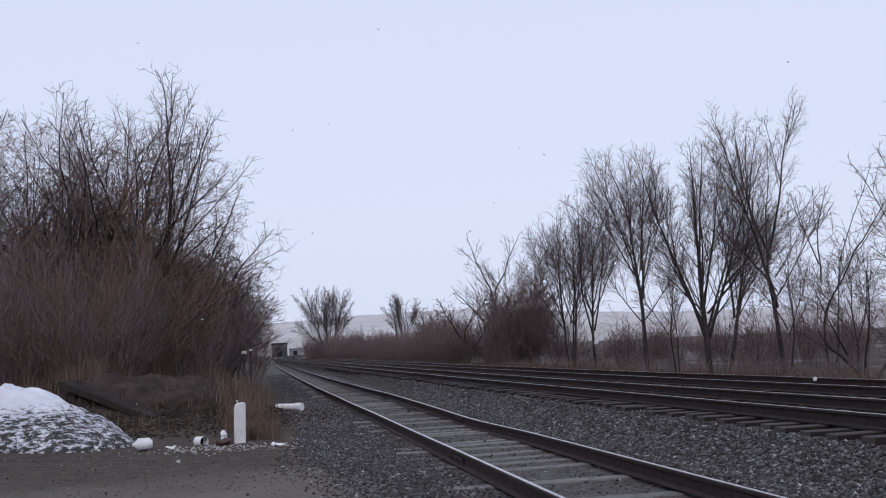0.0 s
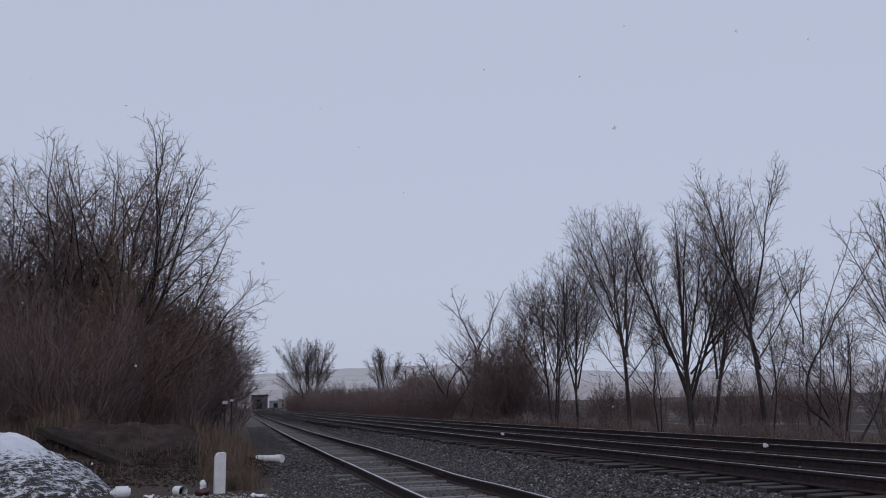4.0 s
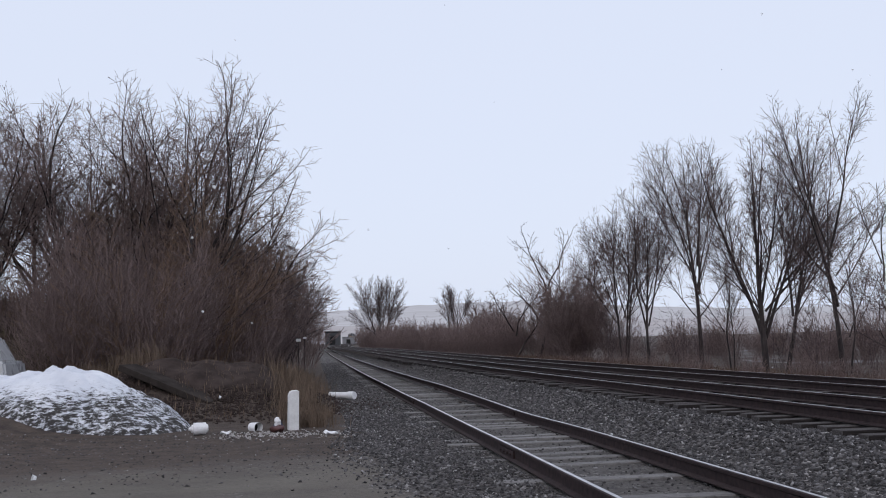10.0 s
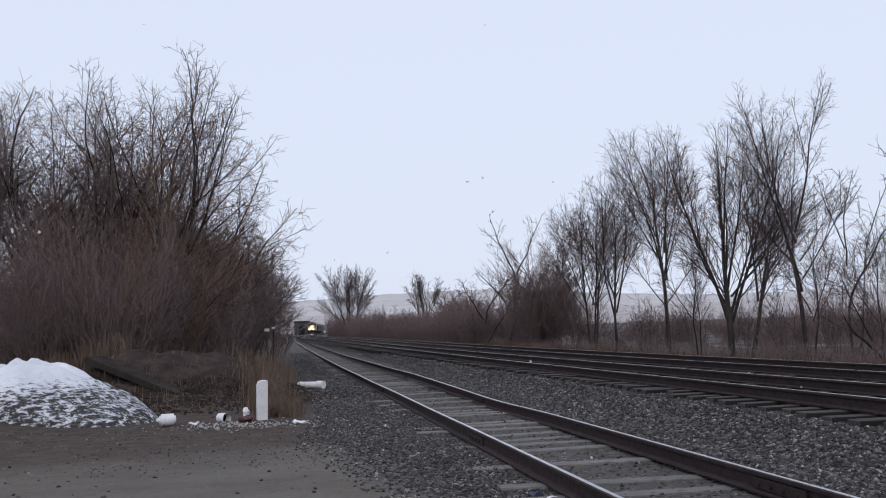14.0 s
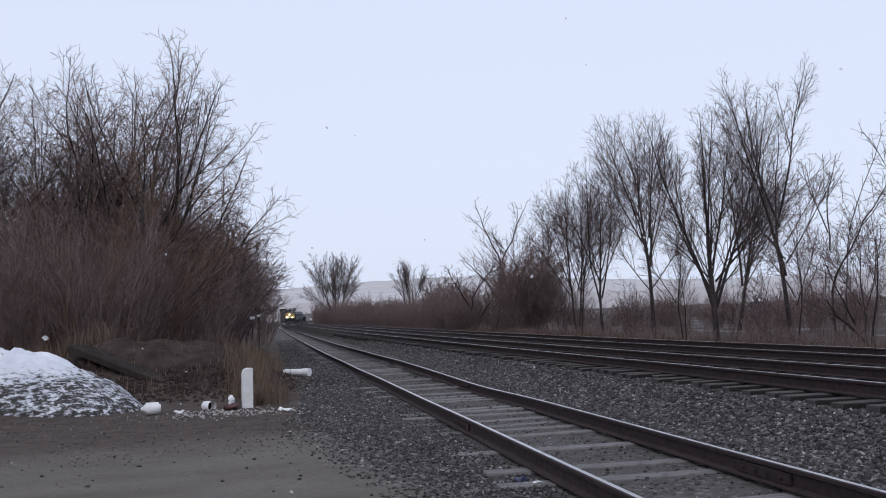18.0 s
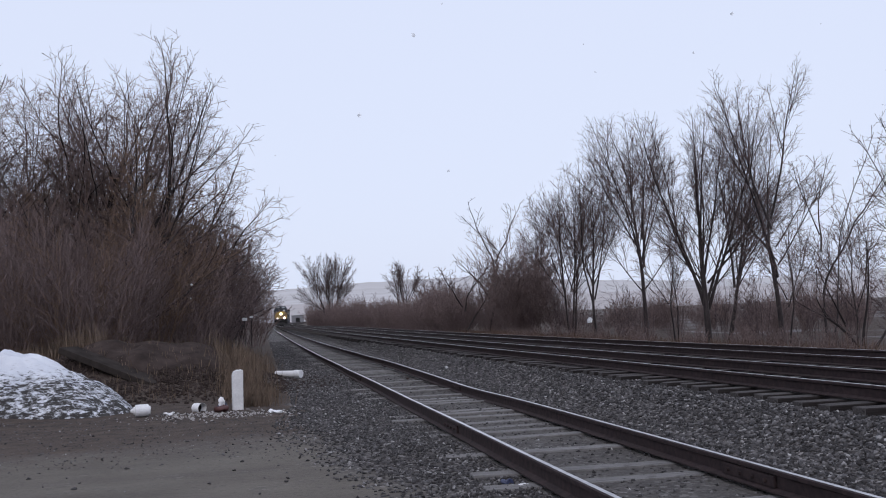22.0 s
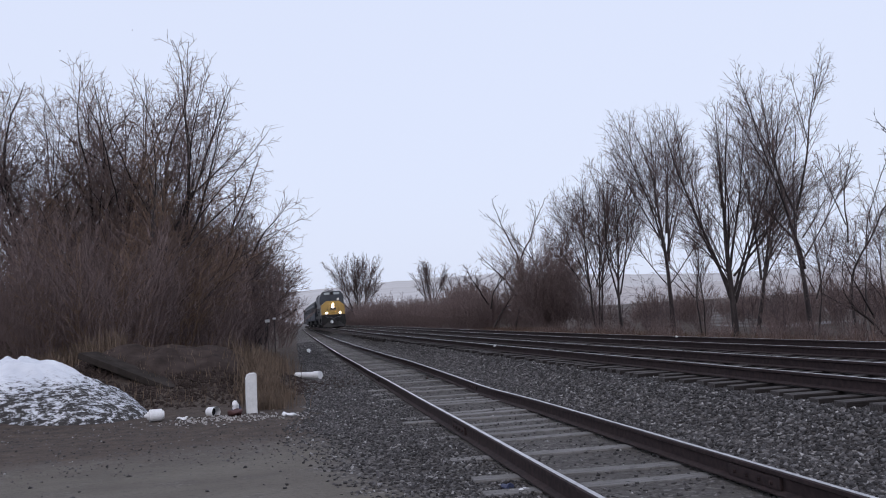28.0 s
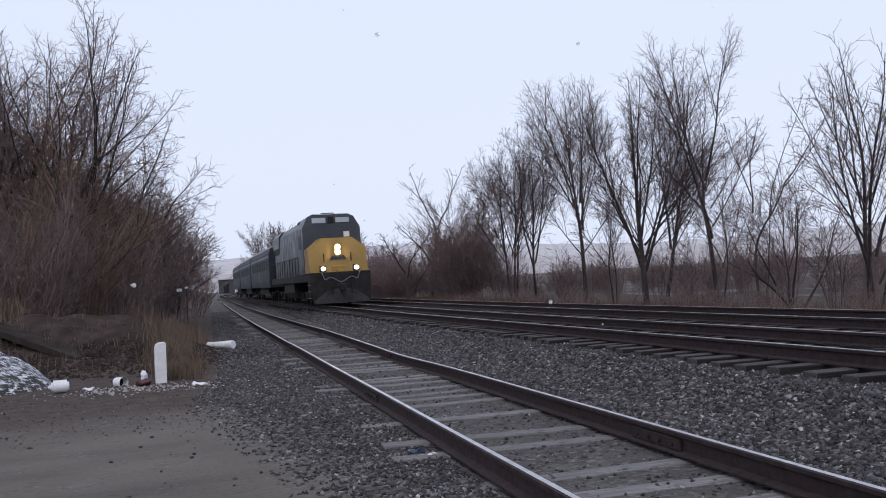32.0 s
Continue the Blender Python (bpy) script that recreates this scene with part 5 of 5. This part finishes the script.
    part("horn", box(-0.35, 0.35, 3.6, 4.1, 4.72, 4.86, 0.05), DARK, cb)
    # long hood, radiator and roof gear
    hood = [(-1.3, 1.62), (1.3, 1.62), (1.3, 4.2), (1.0, 4.6), (-1.0, 4.6), (-1.3, 4.2)]
    part("hood", prism(hood, 1, 5.0, 16.2), BLUE, lo, "dark blue engine hood")
    wing = [(-1.24, 1.62), (1.24, 1.62), (1.24, 3.2), (1.36, 3.6), (1.36, 4.3), (1.08, 4.64), (-1.08, 4.64), (-1.36, 4.3), (-1.36, 3.6), (-1.24, 3.2)]
    part("radiator", prism(wing, 1, 16.2, 20.4), BLUE, lo)
    part("blower_box", box(-1.42, -1.1, 5.0, 8.4, 1.62, 4.2, 0.05), BLUE, lo)
    part("exhaust_stack", box(-0.4, 0.4, 9.5, 11.0, 4.58, 4.76, 0.05), DARK, lo)
    for yy in (6.4, 12.6, 17.0, 18.6):
        part("roof_fan", rod((0, yy, 4.58), (0, yy, 4.76), 0.62, 0.58, sides=20), GREY, lo)
    part("air_reservoir", rod((-0.9, 6.0, 4.58), (-0.9, 8.4, 4.58), 0.16, sides=12), DARK, lo)
    for i in range(8):
        for s in (-1, 1):
            part("hood_door", box(*sorted((s * 1.29, s * 1.325)), 8.6 + 0.94 * i, 9.46 + 0.94 * i, 1.75, 3.7, 0.015), BLUE, lo)
    for i in range(11):
        for s in (-1, 1):
            part("stanchion", rod((s * 1.46, 5.6 + 1.4 * i, 1.62), (s * 1.46, 5.6 + 1.4 * i, 2.62), 0.02, sides=6), DARK, lo)
    for s in (-1, 1):
        part("side_rail", rod((s * 1.46, 5.2, 2.62), (s * 1.46, 20.6, 2.62), 0.02, sides=6), DARK, lo)
    part("fuel_tank", prism([(-1.2, 0.35), (1.2, 0.35), (1.42, 0.7), (1.42, 1.22), (-1.42, 1.22), (-1.42, 0.7)], 1, 8.4, 13.6), DARK, lo)
    truck(lo, 4.4, 3)
    truck(lo, 17.4, 3)
    part("rear_coupler", box(-0.16, 0.16, 20.8, 21.6, 0.78, 1.02, 0.04), DARK, lo)
    return lo


def build_coach(y):
    co = empty("passenger_coach", pose(4.45, y, 0.48), "smooth-sided dark blue-grey passenger coach behind the locomotive", "railway coach", "coaches of the train")
    L = 20.3
    body = [(-1.5, 1.05), (1.5, 1.05), (1.54, 1.4), (1.54, 3.5), (1.4, 3.88), (0.95, 4.16), (0, 4.28), (-0.95, 4.16), (-1.4, 3.88), (-1.54, 3.5), (-1.54, 1.4)]
    part("body", prism(body, 1, 0.2, L), COACH, co)
    roof = [(1.43, 3.86), (1.0, 4.17), (0, 4.30), (-1.0, 4.17), (-1.43, 3.86), (-1.36, 3.86), (0, 4.22), (1.36, 3.86)]
    part("roof", prism(roof, 1, 0.15, L + 0.05), GREY, co, "pale grey roof skin")
    side_windows(co, 1.6, L - 1.4, 9, 1.54, 2.35, 3.05, DARK)
    for s in (-1, 1):
        part("letter_band", box(*sorted((s * 1.53, s * 1.552)), 0.3, L - 0.1, 3.2, 3.36), BLUE, co)
        part("door", box(*sorted((s * 1.53, s * 1.56)), 0.5, 1.25, 1.1, 3.1, 0.02), COACH, co)
    part("underframe", box(-1.2, 1.2, 5.5, L - 5.5, 0.5, 1.05, 0.05), DARK, co)
    part("diaphragm", box(-0.55, 0.55, -0.15, 0.2, 1.1, 3.4, 0.05), DARK, co)
    part("diaphragm", box(-0.55, 0.55, L, L + 0.2, 1.1, 3.4, 0.05), DARK, co)
    truck(co, 2.9, 2)
    truck(co, L - 2.9, 2)
    return co


loco = build_locomotive()
coach = build_coach(75)
coaches = [coach, copy_thing(coach, pose(4.45, 96, 0.48)), copy_thing(coach, pose(4.45, 117, 0.48))]


# ---------------------------------------------------------------- the distance
def shed(name, x0, x1, y, z0, z1, mat, roof_mat, label, depth=10.0):
    s = empty(name, pose((x0 + x1) / 2, y, z0), label, "shed")
    w, h = (x1 - x0) / 2, z1 - z0
    part("wall", box(-w, w, 0, depth, 0, h * 0.93, 0.03), mat, s)
    part("roof", prism([(-0.2, h * 0.93), (depth + 0.2, h * 0.93), (depth + 0.2, h), (depth / 2, h * 1.06), (-0.2, h)], 0, -w - 0.2, w + 0.2), roof_mat, s)
    part("door", box(-w * 0.4, w * 0.3, -0.06, 0, 0.1, h * 0.7, 0.02), DARK, s)
    return s


SHEDWALL = paint("dark_shed_wall", (0.06, 0.062, 0.07), 0.8)
PALEWALL = paint("pale_shed_wall", (0.26, 0.26, 0.28), 0.8)
shed("dark_shed", 1.8, 8.6, 430, 3.4, 9.3, SHEDWALL, DARK, "large dark shed by the far bend of the line")
shed("pale_shed", 10.2, 15.6, 450, 3.4, 7.0, PALEWALL, GREY, "low pale shed beyond the dark one")


# backdrop hills glow by themselves; distance haze is put into their pale colour
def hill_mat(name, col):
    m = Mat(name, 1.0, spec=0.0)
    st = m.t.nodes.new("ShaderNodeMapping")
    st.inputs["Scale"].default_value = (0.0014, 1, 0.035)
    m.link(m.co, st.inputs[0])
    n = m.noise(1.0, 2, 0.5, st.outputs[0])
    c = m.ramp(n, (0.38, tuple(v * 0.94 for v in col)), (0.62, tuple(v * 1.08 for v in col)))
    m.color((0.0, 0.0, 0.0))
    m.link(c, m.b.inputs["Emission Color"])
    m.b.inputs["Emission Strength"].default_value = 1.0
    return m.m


def hill(name, y, base, height, col, seed, x0=-2400, x1=2600):
    v, f = [], []
    n = 160
    for i in range(n + 1):
        x = x0 + (x1 - x0) * i / n
        h = height * (0.86 + 0.28 * noise.noise(Vector((x * 0.0011, seed, 0))) + 0.03 * noise.noise(Vector((x * 0.02, seed, 3))))
        v += [(x, y, base), (x, y + 60, h)]
        if i:
            f.append((2 * i - 2, 2 * i, 2 * i + 1, 2 * i - 1))
    tagged(new(name, mesh_of(name, v, f, hill_mat(name, col))), "wooded hills on the horizon, haze put into their glow", "hills", kind="structure")


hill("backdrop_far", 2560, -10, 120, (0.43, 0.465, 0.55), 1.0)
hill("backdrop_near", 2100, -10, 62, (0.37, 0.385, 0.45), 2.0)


# ---------------------------------------------------------------- falling snow
def flake_mesh(r, seed):
    bm = bmesh.new()
    bmesh.ops.create_icosphere(bm, subdivisions=1, radius=r)
    for v in bm.verts:
        v.co += Vector(noise.noise_vector(v.co * 140 + Vector((seed, 0, 0)))) * r * 0.8
        v.co.z *= 0.75
    me = bpy.data.meshes.new("snowflake")
    bm.to_mesh(me)
    bm.free()
    me.materials.append(FLAKE)
    return me


flake_kinds = [flake_mesh(r, s) for s, r in enumerate((0.009, 0.012, 0.015, 0.019))]
fr = random.Random(99)
flakes = []
for _ in range(280):
    d = 2.6 + 11 * fr.random() ** 0.75
    a = radians(fr.uniform(-18, 38))
    lands = fr.uniform(0.3, 36.0)
    speed = fr.uniform(1.0, 1.5)
    fx, fy = -3.1 + d * math.sin(a), d * math.cos(a)
    ob = new("snowflake", flake_kinds[min(3, int(fr.random() * (4 if d > 5 else 2)))])
    ob.location = (fx, fy, ground_z(fx, fy) + speed * lands)
    tagged(ob, "small white snowflake drifting down through the air", "snowflake", "falling snowflakes")
    flakes.append((ob, fx, fy, lands, speed, fr.uniform(-0.35, 0.35), fr.uniform(0, 6)))


# ---------------------------------------------------------------- what moves
def motions():
    """The train runs down the main line towards the camera at a steady 18.6 m/s."""
    lead = 47.0
    for thing, back, length in ((loco, 0.0, 21.0), (coaches[0], 22.0, 20.3), (coaches[1], 43.0, 20.3), (coaches[2], 64.0, 20.3)):
        rows = []
        for k in range(33):
            y = lead + 18.6 * (32.0 - k) + back
            ends = [Vector((4.45 + bend(v), v, 0.48 + rise(v))) for v in (y + 3, y + length - 3)]
            d = (ends[1] - ends[0]).normalized()
            p = ends[0] - d * 3
            yaw = math.degrees(math.atan2(-d.x, d.y))
            pitch = math.degrees(math.asin(d.z))
            rows.append((k, pose(p.x, p.y, p.z, pitch, 0, yaw)))
        walk(thing, rows)
    # each flake sinks at its own pace, swaying a little, and melts into the gravel where it lands
    for ob, fx, fy, lands, speed, drift, ph in flakes:
        rows, g = [], ground_z(fx, fy)
        stops = [k * 2.0 for k in range(17) if k * 2.0 < lands - 0.2] + ([lands, 32.0] if lands < 31.5 else [32.0] if lands > 32.2 else [])
        for t in sorted(set(stops + [32.0])):
            left = max(0.0, lands - t)
            sway = 0.25 * math.sin(t * 0.9 + ph) if left > 0 else 0.25 * math.sin(lands * 0.9 + ph)
            rows.append((t, pose(fx + drift * left * 0.4 + sway, fy + sway * 0.5, g - 0.05 + speed * left)))
        walk(ob, rows)


motions()
